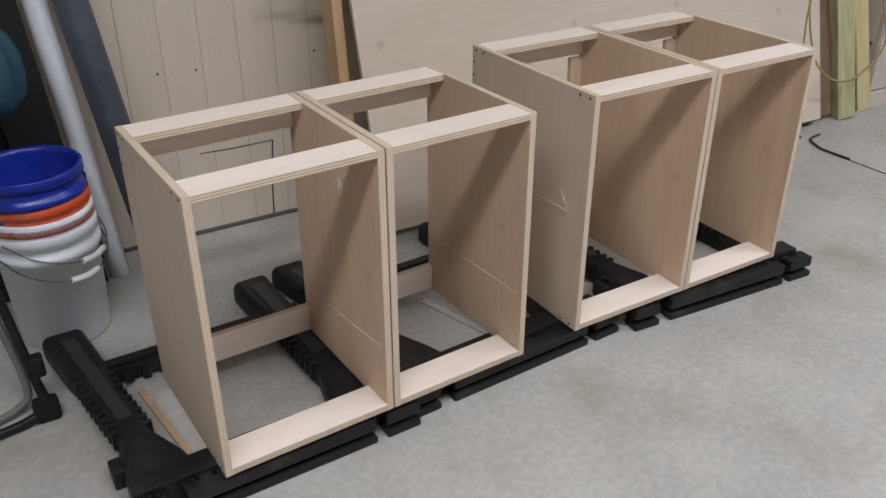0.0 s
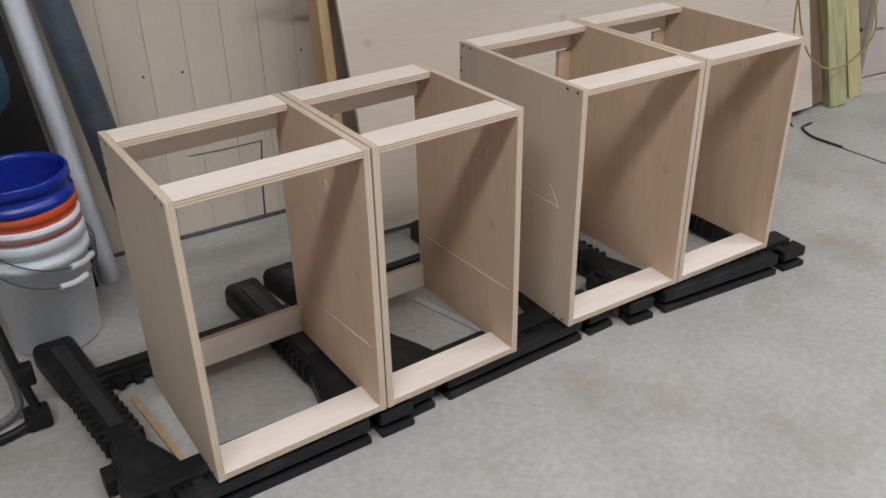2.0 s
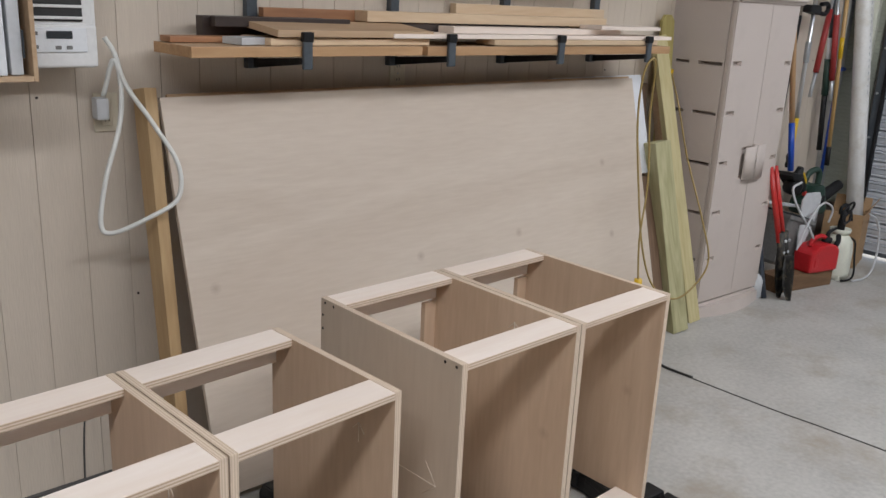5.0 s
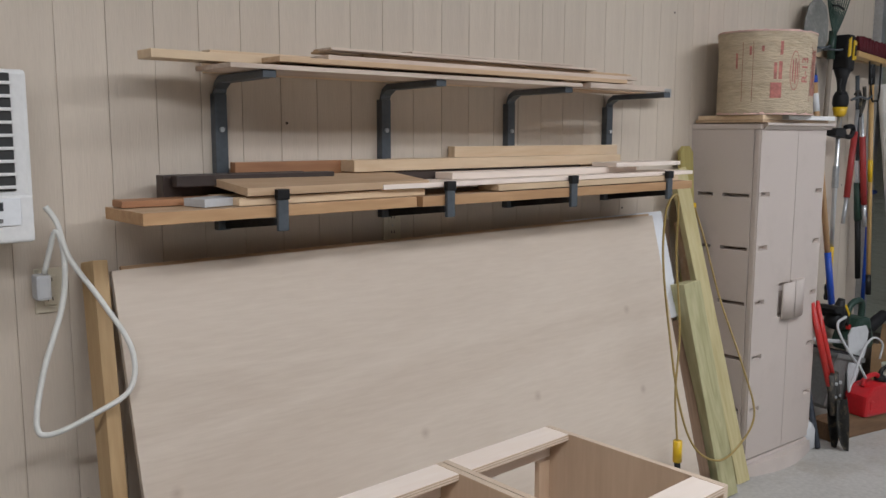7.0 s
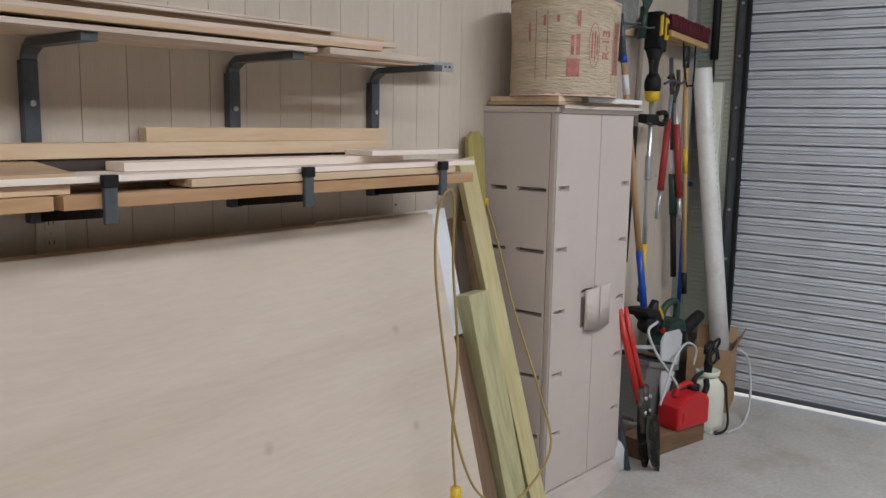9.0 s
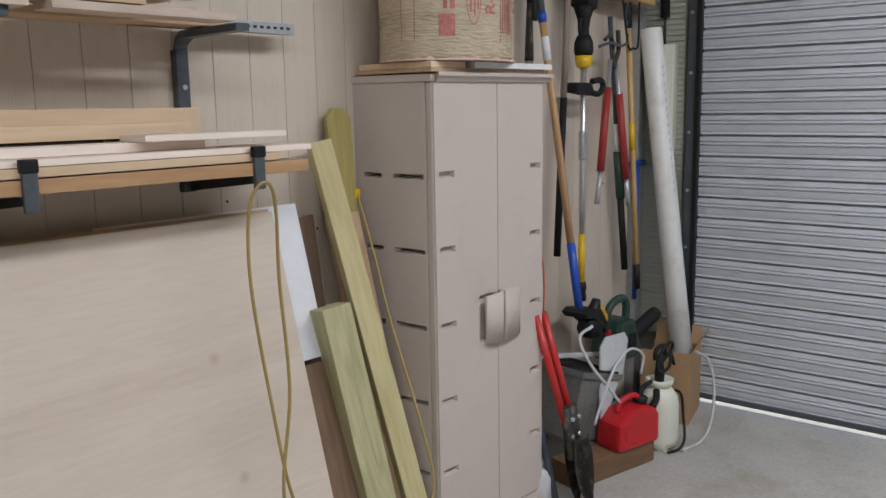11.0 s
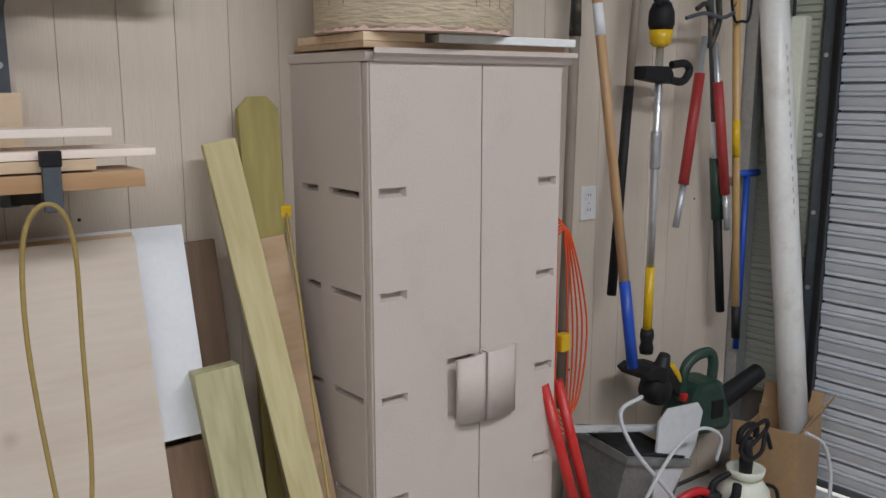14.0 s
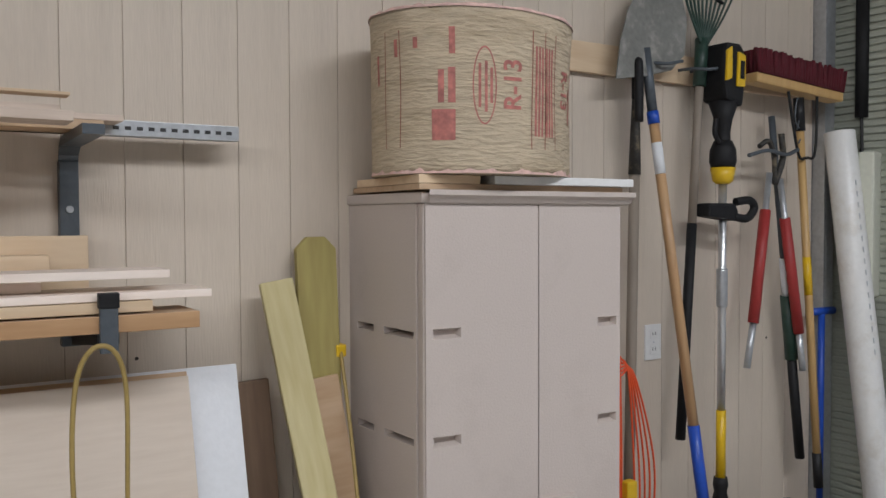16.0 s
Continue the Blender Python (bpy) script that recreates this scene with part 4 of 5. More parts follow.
BOARDS = [  # x0, x1, y0, y1, z0, z1, turn, material, words; the lower shelf, then the upper
    (0.05, 0.93, -0.30, -0.05, 1.448, 1.480, 0.6, DECK, "oak coloured plywood offcut on the lower brackets"),
    (0.95, 2.45, -0.305, -0.16, 1.447, 1.480, -0.2, DECK, "thick pale board with orange-brown edges on the brackets"),
    (0.06, 0.40, -0.16, -0.08, 1.467, 1.485, -3.0, CEDAR, "short red-brown offcut among the boards"),
    (0.335, 0.985, -0.295, -0.09, 1.490, 1.512, 1.5, OAK, "wide oak board with a cut corner"),
    (0.32, 0.98, -0.28, -0.10, 1.467, 1.489, 1.2, PINE, "pale pine board under the oak board"),
    (1.02, 2.40, -0.15, -0.03, 1.449, 1.480, 0.0, PINE, "pale pine board at the back of the lower brackets"),
    (0.80, 2.48, -0.292, -0.12, 1.4915, 1.507, 0.2, BIRCH_X, "long white birch plywood strip on the stack"),
    (1.28, 2.36, -0.302, -0.20, 1.469, 1.490, 0.5, PINE, "pale board at the front of the stack"),
    (1.15, 2.17, -0.22, -0.13, 1.508, 1.531, -0.3, BIRCH_X, "birch plywood strip lying on the stack"),
    (1.97, 2.40, -0.275, -0.15, 1.5325, 1.549, -1.0, BIRCH_X, "short birch plywood piece on the stack"),
    # Added filler: props the two-by-four and paints the shaded gap below it.
    (0.95, 1.95, -0.105, -0.04, 1.495, 1.538, 0.0, DARKWOOD_GAP, "added dark filler painting the shaded gap under the two-by-four"),
    (0.82, 2.2, -0.115, -0.03, 1.5385, 1.576, 0.0, PINE, "pale pine two-by-four at the back of the stack"),
    (1.33, 2.29, -0.027, 0.01, 1.488, 1.615, 0.0, PINE, "pale pine plank upright against the wall"),
    (0.22, 0.72, -0.14, -0.10, 1.514, 1.545, -2.5, DARKWOOD_GAP, "dark stained board among the offcuts"),
    (0.20, 0.66, -0.075, -0.03, 1.468, 1.545, 1.5, DARKWOOD_GAP, "dark stained board at the back of the stack"),
    (0.44, 0.98, -0.04, -0.008, 1.468, 1.575, 0.6, CEDAR, "red-brown board upright against the wall"),
    (0.22, 0.345, -0.26, -0.17, 1.467, 1.489, 12.0, CLOTH, "small grey block among the offcuts"),
    (0.14, 0.95, -0.18, -0.09, 1.915, 1.938, 0.4, PINE, "pale pine strip on the upper brackets"),
    (0.30, 1.70, -0.31, -0.10, 1.8915, 1.9045, -0.4, BIRCH_X, "pale birch board on the upper brackets"),
    (0.45, 1.98, -0.30, -0.20, 1.915, 1.930, -0.3, OAK, "thin oak strip on the upper brackets"),
    (0.62, 2.06, -0.285, -0.19, 1.931, 1.944, -0.5, BIRCH_X, "thin birch strip on top of the upper stack"),
    (0.35, 1.45, -0.085, -0.03, 1.8915, 1.955, 0.0, PINE, "pale pine board at the back of the upper brackets"),
    (0.75, 2.02, -0.27, -0.2, 1.945, 1.955, -0.2, OAK, "narrow strip on top of the upper stack"),
    (1.75, 2.22, -0.31, -0.22, 1.8915, 1.911, 0.3, BIRCH_X, "short birch strip on the upper brackets"),
    (1.72, 2.30, -0.165, -0.04, 1.8915, 1.912, 0.0, OAK, "oak offcut on the upper brackets"),
    (1.85, 2.34, -0.16, -0.05, 1.913, 1.926, 0.5, BIRCH_X, "thin birch offcut on the upper brackets"),
    (1.80, 2.22, -0.15, -0.06, 1.927, 1.940, -0.8, BIRCH_X, "thin birch offcut on top of the others"),
]
random.seed(21)
for i in range(6):
    x0 = random.uniform(0.5, 1.2)
    y0 = -0.30 + 0.088 * (i % 3)
    BOARDS.append((x0, min(2.3, x0 + random.uniform(0.7, 1.4)), y0, y0 + random.uniform(0.05, 0.082), 1.9565 + 0.0075 * (i // 3), 1.9635 + 0.0075 * (i // 3), random.uniform(-0.3, 0.3),
                   (BIRCH_X, OAK, PINE)[i % 3], "thin weathered strip on top of the upper stack"))
TILT = {1.490: (6, 0.014)}
for x0, x1, y0, y1, z0, z1, turn, m, words in BOARDS:
    cx, cy = (x0 + x1) / 2, (y0 + y1) / 2
    w, d = (x1 - x0) / 2, (y1 - y0) / 2
    bm = box(-w, w, -d, d, 0, z1 - z0, 0.0018)
    if z0 > 1.8 and m is BIRCH_X:
        m = WEATHER
    solid("board", ends(ends(bm, 1, 1), 0, 1) if m is DECK else bm, m, words, "board", pose(cx + 0.02, cy, z0 - (0.060 if z0 > 1.8 else 0.015 if z0 < 1.45 else 0.0) + TILT.get(z0, (0, 0))[1], TILT.get(z0, (0, 0))[0], 0, turn), "boards on the rack")

# ---- extension cords ----
yc = thing("extension_cord", "yellow extension cord looped over a bracket hook", "extension cord", pose(2.272, -0.345, 1.392))
part("cord", tube([(-0.03, -0.09, -1.02), (-0.03, -0.07, -0.80), (0.03, -0.04, -0.55), (0.045, 0.0, -0.25), (0.045, 0.0, -0.06), (0.02, -0.012, 0.015), (-0.02, -0.012, 0.015), (-0.045, 0.0, -0.06), (-0.05, 0.0, -0.25),
                   (-0.03, -0.03, -0.55), (0.0, -0.07, -0.85), (0.08, -0.10, -1.05), (0.22, -0.13, -1.14), (0.40, -0.12, -1.13), (0.52, -0.13, -1.0), (0.56, -0.04, -0.8), (0.60, 0.12, -0.5), (0.62, 0.22, -0.25), (0.635, 0.30, -0.08)], 0.0048, 8), CORDY, yc)
part("socket_end", tube([(-0.03, -0.09, -1.0), (-0.03, -0.092, -1.09)], 0.019, 12, False), YELLOW, yc)
part("plug", tube([(-0.03, -0.092, -1.09), (-0.028, -0.094, -1.14)], 0.013, 12, False), RUBBER, yc)
part("black_lead", tube([(-0.028, -0.094, -1.14), (-0.01, -0.10, -1.26), (0.02, -0.12, -1.38), (0.04, -0.2, -1.415), (0.06, -0.32, -1.417)], 0.0045, 8), CORDK, yc)
part("wall_plug", box(0.620, 0.650, 0.295, 0.335, -0.095, -0.062, 0.006), YELLOW, yc)
solid("black_cable", tube([(2.40, -0.50, 0.006), (2.31, -0.52, 0.006), (2.26, -0.60, 0.006), (2.25, -0.66, 0.006), (2.255, -0.78, 0.006)], 0.006, 8), CORDK, "black cable lying on the concrete floor", "cable")

# ---- the resin cabinet ----
SW, SD = 0.592, 0.36
SH_AT = pose(2.980, -0.337, 0.0, 0, 0, -3.1)
shed = thing("storage_cabinet", "tall taupe resin storage cabinet with two closed doors", "cabinet", SH_AT)
ROWS_Z = (0.318, 0.578, 0.848, 1.113, 1.368)
HALF = SW * 0.547
SLOT = 0.024
left_holes = [(0.018, 0.095, z, z + SLOT) for z in ROWS_Z] + [(HALF - 0.108, HALF - 0.02, 0.765, 0.938)]
dl = part("door", pocketed(HALF - 0.0055, 1.60, 0.03, [(a, b, c - 0.085, d - 0.085) for a, b, c, d in left_holes], 0.022), RESIN, shed, at=pose(0.004, 0.0, 0.085))
rw = SW - HALF - 0.006
dr = part("door", pocketed(rw, 1.60, 0.03, [(rw - 0.075, rw - 0.012, z - 0.085, z - 0.085 + SLOT) for z in ROWS_Z], 0.022), RESIN, shed, at=pose(HALF + 0.002, 0.0, 0.085))
for holder, x0, x1, mirror in ((dl, HALF - 0.085, HALF - 0.006, 1), (dr, 0.003, 0.11, -1)):
    hd = bmesh.new()
    rows = []
    for k in range(9):
        f = k / 8
        x = x0 + (x1 - x0) * f
        b = 0.008 + 0.024 * math.sin(math.pi * (0.12 + 0.88 * (f if mirror > 0 else 1 - f)) * 0.62)
        top = 0.848 - 0.085 + 0.015 + (0.012 * f if mirror > 0 else 0.012)
        rows.append([hd.verts.new((x, -b, 0.758 - 0.085)), hd.verts.new((x, -b, top + 0.07)), hd.verts.new((x, 0.006 - b if mirror > 0 and f < 0.9 else 0.004, top + 0.07)), hd.verts.new((x, 0.006 - b if mirror > 0 and f < 0.9 else 0.004, 0.758 - 0.085))])
    for a, b in zip(rows, rows[1:]):
        for k in range(4):
            f = hd.faces.new((a[k], a[(k + 1) % 4], b[(k + 1) % 4], b[k]))
            f.smooth = k == 0
    hd.faces.new(rows[0][::-1]), hd.faces.new(rows[-1])
    bmesh.ops.recalc_face_normals(hd, faces=hd.faces[:])
    part("handle", hd, RESIN, holder)
side_holes = [q for z in ROWS_Z for q in ((SD - 0.182, SD - 0.045, z - 0.028, z - 0.010), (SD - 0.315, SD - 0.232, z - 0.028, z - 0.010))]
FLARE = 5.5         # degrees by which the side opens towards the back
LEFT = Matrix.Rotation(radians(FLARE), 4, "Z") @ Matrix(((0, 1, 0, 0), (-1, 0, 0, SD), (0, 0, 1, 0), (0, 0, 0, 1)))


def flared(bm):
    """Open a block out at its back to follow the side panel."""
    for v in bm.verts:
        if v.co.x < SW / 2:
            v.co.x -= v.co.y * math.tan(radians(FLARE))
    return bm


part("side_panel", pocketed(SD - 0.035, 1.66, 0.048, [q for q in side_holes], 0.045), RESIN, shed, at=LEFT @ pose(0, 0, 0.025))
part("side_panel", box(SW - 0.02, SW, 0.034, SD, 0.025, 1.685, 0.004), RESIN, shed)
part("corner_post", box(0.0, 0.03, 0.006, 0.034, 0.025, 1.685, 0.006), RESIN, shed)
part("back_panel", box(0.021, SW - 0.021, SD - 0.02, SD - 0.001, 0.025, 1.685), RESIN, shed)
part("base", flared(box(-0.004, SW + 0.004, 0.0, SD, 0.0, 0.075, 0.008)), RESIN, shed)
toe = bmesh.new()
outl = [(-0.004, 0.0)] + [(-0.004 + (SW + 0.008) * k / 10, -0.055 * math.sin(math.pi * k / 10) - 0.012) for k in range(11)] + [(SW + 0.004, 0.0)]
lo, hi = [toe.verts.new((x, y, 0.0)) for x, y in outl], [toe.verts.new((x, y * 0.75, 0.06)) for x, y in outl]
toe.faces.new(lo[::-1]), toe.faces.new(hi)
for k in range(len(outl)):
    toe.faces.new((lo[k], lo[(k + 1) % len(outl)], hi[(k + 1) % len(outl)], hi[k]))
bmesh.ops.recalc_face_normals(toe, faces=toe.faces[:])
part("bowed_foot", toe, RESIN, shed)
cap = flared(box(-0.006, SW + 0.006, 0.0, SD, 1.686, 1.712, 0.006))
crown = [(-0.0, 1.684), (-0.012, 1.688), (-0.018, 1.697), (-0.032, 1.704), (-0.032, 1.716), (0.05, 1.716), (0.05, 1.684)]
cb = bmesh.new()
c0, c1 = [cb.verts.new((-0.002, y, z)) for y, z in crown], [cb.verts.new((SW + 0.022, y, z)) for y, z in crown]
for v in c0:
    v.co.x += max(0, 0.03 + v.co.y) * 0.6
cb.faces.new(c0), cb.faces.new(c1[::-1])
for k in range(len(crown)):
    cb.faces.new((c0[k], c1[k], c1[(k + 1) % len(crown)], c0[(k + 1) % len(crown)]))
bmesh.ops.recalc_face_normals(cb, faces=cb.faces[:])
tp = part("top", cap, RESIN, shed)
part("crown_moulding", cb, RESIN, tp)

solid("lid_board", box(0, SW + 0.02, -0.02, SD - 0.02, 0, 0.014, 0.002), OAK, "thin tan board lying on the resin cabinet", "board", SH_AT @ pose(-0.02, 0.005, 1.7165, 0, 0, 1))
solid("lid_board", box(0.17, SW + 0.01, -0.035, 0.25, 0, 0.020, 0.002), WHITE, "white shelf board lying on the resin cabinet", "board", SH_AT @ pose(0.005, 0.005, 1.731, 0, 0, 0))
solid("lid_board", box(0, 0.165, -0.02, SD - 0.03, 0, 0.02, 0.002), PINE, "pale board end lying on the resin cabinet", "board", SH_AT @ pose(-0.02, 0.005, 1.731, 0, 0, 0))

# ---- the insulation roll ----
RX, RY, RH = 0.265, 0.20, 0.378
ROLL = pose(3.188, -0.235, 1.7525, 0, 0, -3)
roll = thing("insulation_roll", "kraft paper wrapped roll of insulation printed in red", "insulation roll", ROLL)


def girth(a, z):
    """How far the wrapped roll bulges at that angle and height."""
    return 1 + 0.014 * math.sin(3 * a + 1) + 0.02 * (z / RH) - 0.012 * math.sin(math.pi * z / RH) + 0.006 * math.sin(11 * a + 17 * z)


def on_roll(s, z, off=0.0012):
    """A point on the paper: s metres round from the front, z up."""
    a = -math.pi / 2 + s / 0.245
    k = girth(a, z)
    n = Vector((math.cos(a) / RX, math.sin(a) / RY, 0)).normalized()
    return Vector((RX * k * math.cos(a), RY * k * math.sin(a), z)) + n * off


rb = bmesh.new()
rings = []
for i in range(19):
    z = RH * i / 18
    rings.append([rb.verts.new((RX * girth(a, z) * math.cos(a), RY * girth(a, z) * math.sin(a), z)) for a in (2 * math.pi * k / 72 for k in range(72))])
for a, b in zip(rings, rings[1:]):
    for k in range(72):
        rb.faces.new((a[k], a[(k + 1) % 72], b[(k + 1) % 72], b[k])).smooth = True
rb.faces.new(rings[0][::-1]), rb.faces.new(rings[-1])
part("paper_wrap", rb, KRAFT, roll)
for z0, amp in ((0.0, 0.012), (RH, 0.007)):
    fl = bmesh.new()
    random.seed(4)
    lo, hi = [], []
    for k in range(90):
        a = 2 * math.pi * k / 90
        g = girth(a, z0) * 1.012
        lo.append(fl.verts.new((RX * g * math.cos(a), RY * g * math.sin(a), z0 - 0.002 if z0 else 0.0005)))
        hi.append(fl.verts.new((RX * g * 0.985 * math.cos(a), RY * g * 0.985 * math.sin(a), z0 + amp * (0.3 + random.random()))))
    for k in range(90):
        fl.faces.new((lo[k], lo[(k + 1) % 90], hi[(k + 1) % 90], hi[k]))
    fl.faces.new(hi)
    part("fluffy_edge", fl, PINK, roll)


def patch(name, s0, s1, z0, z1, material):
    """Ink on the paper between limits round and up."""
    bm = bmesh.new()
    n = max(2, int((s1 - s0) / 0.015) + 1)
    m = max(2, int((z1 - z0) / 0.03) + 1)
    g = [[bm.verts.new(on_roll(s0 + (s1 - s0) * i / (n - 1), z0 + (z1 - z0) * j / (m - 1))) for j in range(m)] for i in range(n)]
    for i in range(n - 1):
        for j in range(m - 1):
            bm.faces.new((g[i][j], g[i + 1][j], g[i + 1][j + 1], g[i][j + 1]))
    return part(name, bm, material, roll)


def lettered(text, s, z, size, turn):
    """Words wrapped on the roll, turned by so many degrees."""
    cu = bpy.data.curves.new("lettering", "FONT")
    cu.body, cu.size, cu.align_x, cu.align_y, cu.offset = text, size, "CENTER", "CENTER", 0.0012
    tmp = bpy.data.objects.new("lettering", cu)
    scene.collection.objects.link(tmp)
    bpy.context.view_layer.update()
    me = bpy.data.meshes.new_from_object(tmp)
    bpy.data.objects.remove(tmp)
    c, sn = math.cos(radians(turn)), math.sin(radians(turn))
    for v in me.vertices:
        x, y = v.co.x, v.co.y
        v.co = on_roll(s + c * x - sn * y, z + sn * x + c * y, 0.0016)
    me.materials.append(INKRED)
    ob = new("lettering", me)
    ob.parent = roll


lettered("R-13", -0.012, 0.205, 0.062, 90)
lettered("R-13", 0.17, 0.21, 0.05, -90)
for s, a, b in ((-0.30, 0.06, 0.33), (-0.245, 0.06, 0.33), (0.082, 0.06, 0.335), (0.125, 0.06, 0.335), (0.165, 0.06, 0.335), (0.275, 0.1, 0.33)):
    patch("printed_line", s - 0.045, s - 0.0428, a, b, INKDARK)
for k in range(6):
    patch("printed_bar", 0.047 + 0.0105 * k + (0.005 if k > 2 else 0), 0.053 + 0.0105 * k + (0.005 if k > 2 else 0), 0.09, 0.30, INKRED)
patch("printed_square", -0.20, -0.145, 0.075, 0.145, INKRED)
for a, b, c, d in ((-0.115, -0.098, 0.16, 0.24), (-0.138, -0.124, 0.16, 0.235), (-0.112, -0.098, 0.27, 0.33), (-0.262, -0.25, 0.27, 0.31), (-0.20, -0.188, 0.285, 0.31), (-0.335, -0.325, 0.21, 0.28), (0.25, 0.258, 0.13, 0.22), (0.29, 0.302, 0.22, 0.28)):
    patch("printed_bar", a - 0.047, b - 0.047, c, d, INKRED)
ov = bmesh.new()
o_in, o_out = [], []
for k in range(36):
    a = 2 * math.pi * k / 36
    o_in.append(ov.verts.new(on_roll(-0.08 + 0.024 * math.cos(a), 0.20 + 0.085 * math.sin(a))))
    o_out.append(ov.verts.new(on_roll(-0.08 + 0.027 * math.cos(a), 0.20 + 0.089 * math.sin(a))))
for k in range(36):
    ov.faces.new((o_in[k], o_out[k], o_out[(k + 1) % 36], o_in[(k + 1) % 36]))
part("printed_oval", ov, INKRED, roll)
for ds, za, zb in ((-0.014, 0.15, 0.25), (0.0, 0.14, 0.255), (0.012, 0.16, 0.24)):
    patch("printed_bar", -0.08 + ds, -0.074 + ds, za, zb, INKRED)


# ---- plank with hanging tools ----
solid("wall_plank", box(0, 1.42, -0.022, 0, 0, 0.095, 0.002), PINE, "pale pine plank screwed to the wall as tool rail", "plank", pose(3.53, WY - 0.002, 2.106))


def straight(a, b, r, material, name, parent, r_end=None, label="", sides=12):
    return part(name, tube([a, b], r, sides, False, None, r_end), material, parent, label)


# shovel with its blade up
sv = thing("flat_shovel", "flat shovel hung blade up with blue grip", "shovel", lean((4.085, -0.22, 0.70), (3.975, -0.08, 2.05)))
straight((0, 0, 0), (0, 0, 0.30), 0.019, BLUEGRIP, "grip", sv)
straight((0, 0, 0.28), (0, 0, 1.28), 0.0165, HANDLE, "handle", sv)
part("label_band", lathe([(0.0172, 1.10), (0.0172, 1.2)], 12), PAPER, sv)
straight((0, 0, 1.26), (0, 0, 1.30), 0.019, BLUEGRIP, "collar", sv)
straight((0, 0, 1.29), (0.0, -0.005, 1.5), 0.016, STEEL, "socket", sv)
bl = prism([(-0.15, 1.40), (-0.02, 1.41), (0.10, 1.43), (0.17, 1.48), (0.205, 1.60), (0.195, 1.68), (0.13, 1.72), (0.06, 1.715), (0.0, 1.69), (-0.06, 1.62), (-0.11, 1.52)], -0.012, -0.006, 0.002)
part("blade", bl, BLADE, sv)
# a grey-handled tool hidden beside it
gt = thing("garden_hoe", "old hoe with a grey weathered handle", "hoe", lean((3.905, -0.06, 0.55), (3.945, -0.05, 2.1)))
straight((0, 0, 0), (0, 0, 1.25), 0.017, HANDLE_G, "handle", gt)
straight((0, 0, 1.24), (0, 0, 1.5), 0.02, MUD, "socket", gt, 0.012)
part("blade", tube([(0, 0, 1.48), (-0.01, -0.01, 1.56), (-0.03, -0.04, 1.58), (-0.035, -0.05, 1.40)], 0.014, 8), RUBBER, gt)
# leaf rake
rk = thing("leaf_rake", "green leaf rake hung head up on the wall", "rake", lean((4.135, -0.07, 0.915), (4.232, -0.06, 2.148)))
straight((0, 0, 0), (0, 0, 0.72), 0.0165, RUBBER, "lower_handle", rk)
straight((0, 0, 0.72), (0, 0, 1.19), 0.0145, HANDLE_G, "handle", rk)
straight((0, 0, 1.18), (0, 0, 1.34), 0.022, GREEN, "socket", rk)
for k in range(11):
    a = -0.5 + k * 0.1
    part("tine", tube([(a * 0.03, -0.01, 1.32), (a * 0.20, -0.012, 1.45), (a * 0.42, -0.015, 1.68)], 0.0042, 6), GREEN, rk)
part("cross_wire", tube([(-0.07, -0.02, 1.47), (0, -0.022, 1.48), (0.07, -0.02, 1.47)], 0.006, 6), RUBBER, rk)
# wire hooks
for x in (3.99, 4.19, 4.25, 4.70):
    solid("tool_hook", tube([(x, WY - 0.024, 2.15), (x, -0.07, 2.145), (x + 0.03, -0.11, 2.14), (x + 0.09, -0.12, 2.152)], 0.0055, 8), STEEL, "grey wire tool hook on the plank", "hook", None, "tool hooks")

# string trimmer
tm = thing("string_trimmer", "yellow and black string trimmer hung motor up", "string trimmer", pose(4.30, -0.10, 0.52))
part("motor", prism([(-0.042, 1.52), (0.04, 1.50), (0.05, 1.58), (0.048, 1.68), (0.03, 1.71), (-0.04, 1.71), (-0.052, 1.67), (-0.054, 1.58)], -0.05, 0.055, 0.014), RUBBER, tm)
part("motor_cover", prism([(0.0, 1.565), (0.04, 1.565), (0.042, 1.67), (0.006, 1.68)], -0.058, -0.048, 0.004), YELLOW, tm)
part("motor_cover", prism([(-0.05, 1.58), (-0.022, 1.59), (-0.022, 1.695), (-0.046, 1.68)], -0.056, 0.04, 0.004), YELLOW, tm)
part("vent", prism([(0.012, 1.59), (0.031, 1.59), (0.033, 1.65), (0.014, 1.65)], -0.061, -0.0585, 0.001), RUBBER, tm)
part("neck", lathe([(0.05, 1.52), (0.03, 1.46), (0.024, 1.42), (0.024, 1.38), (0.042, 1.34), (0.044, 1.33)][::-1], 16), RUBBER, tm)
part("trigger", tube([(-0.03, -0.01, 1.38), (-0.055, -0.012, 1.41), (-0.05, -0.012, 1.46)], 0.009, 8), RUBBER, tm)
part("lower_grip", lathe([(0.038, 1.30), (0.045, 1.32), (0.043, 1.36), (0.03, 1.39)], 16), RUBBER, tm)
part("yellow_collar", lathe([(0.022, 1.245), (0.034, 1.255), (0.042, 1.30)], 16), YELLOW, tm)
straight((0, 0, 0.45), (0, 0, 1.26), 0.0135, ALU, "shaft", tm)
part("shaft_clamp", lathe([(0.018, 0.83), (0.019, 0.84), (0.019, 0.95), (0.018, 0.96)], 12), GALV, tm)
hl = part("handle_clamp", prism([(-0.10, 1.135), (0.03, 1.12), (0.05, 1.15), (0.03, 1.18), (-0.10, 1.18)], -0.03, 0.03, 0.01), RUBBER, tm)
part("loop_handle", tube([(0.03, -0.02, 1.135), (0.09, -0.03, 1.13), (0.125, -0.03, 1.165), (0.10, -0.03, 1.19), (0.04, -0.02, 1.185)], 0.014, 10), RUBBER, tm)
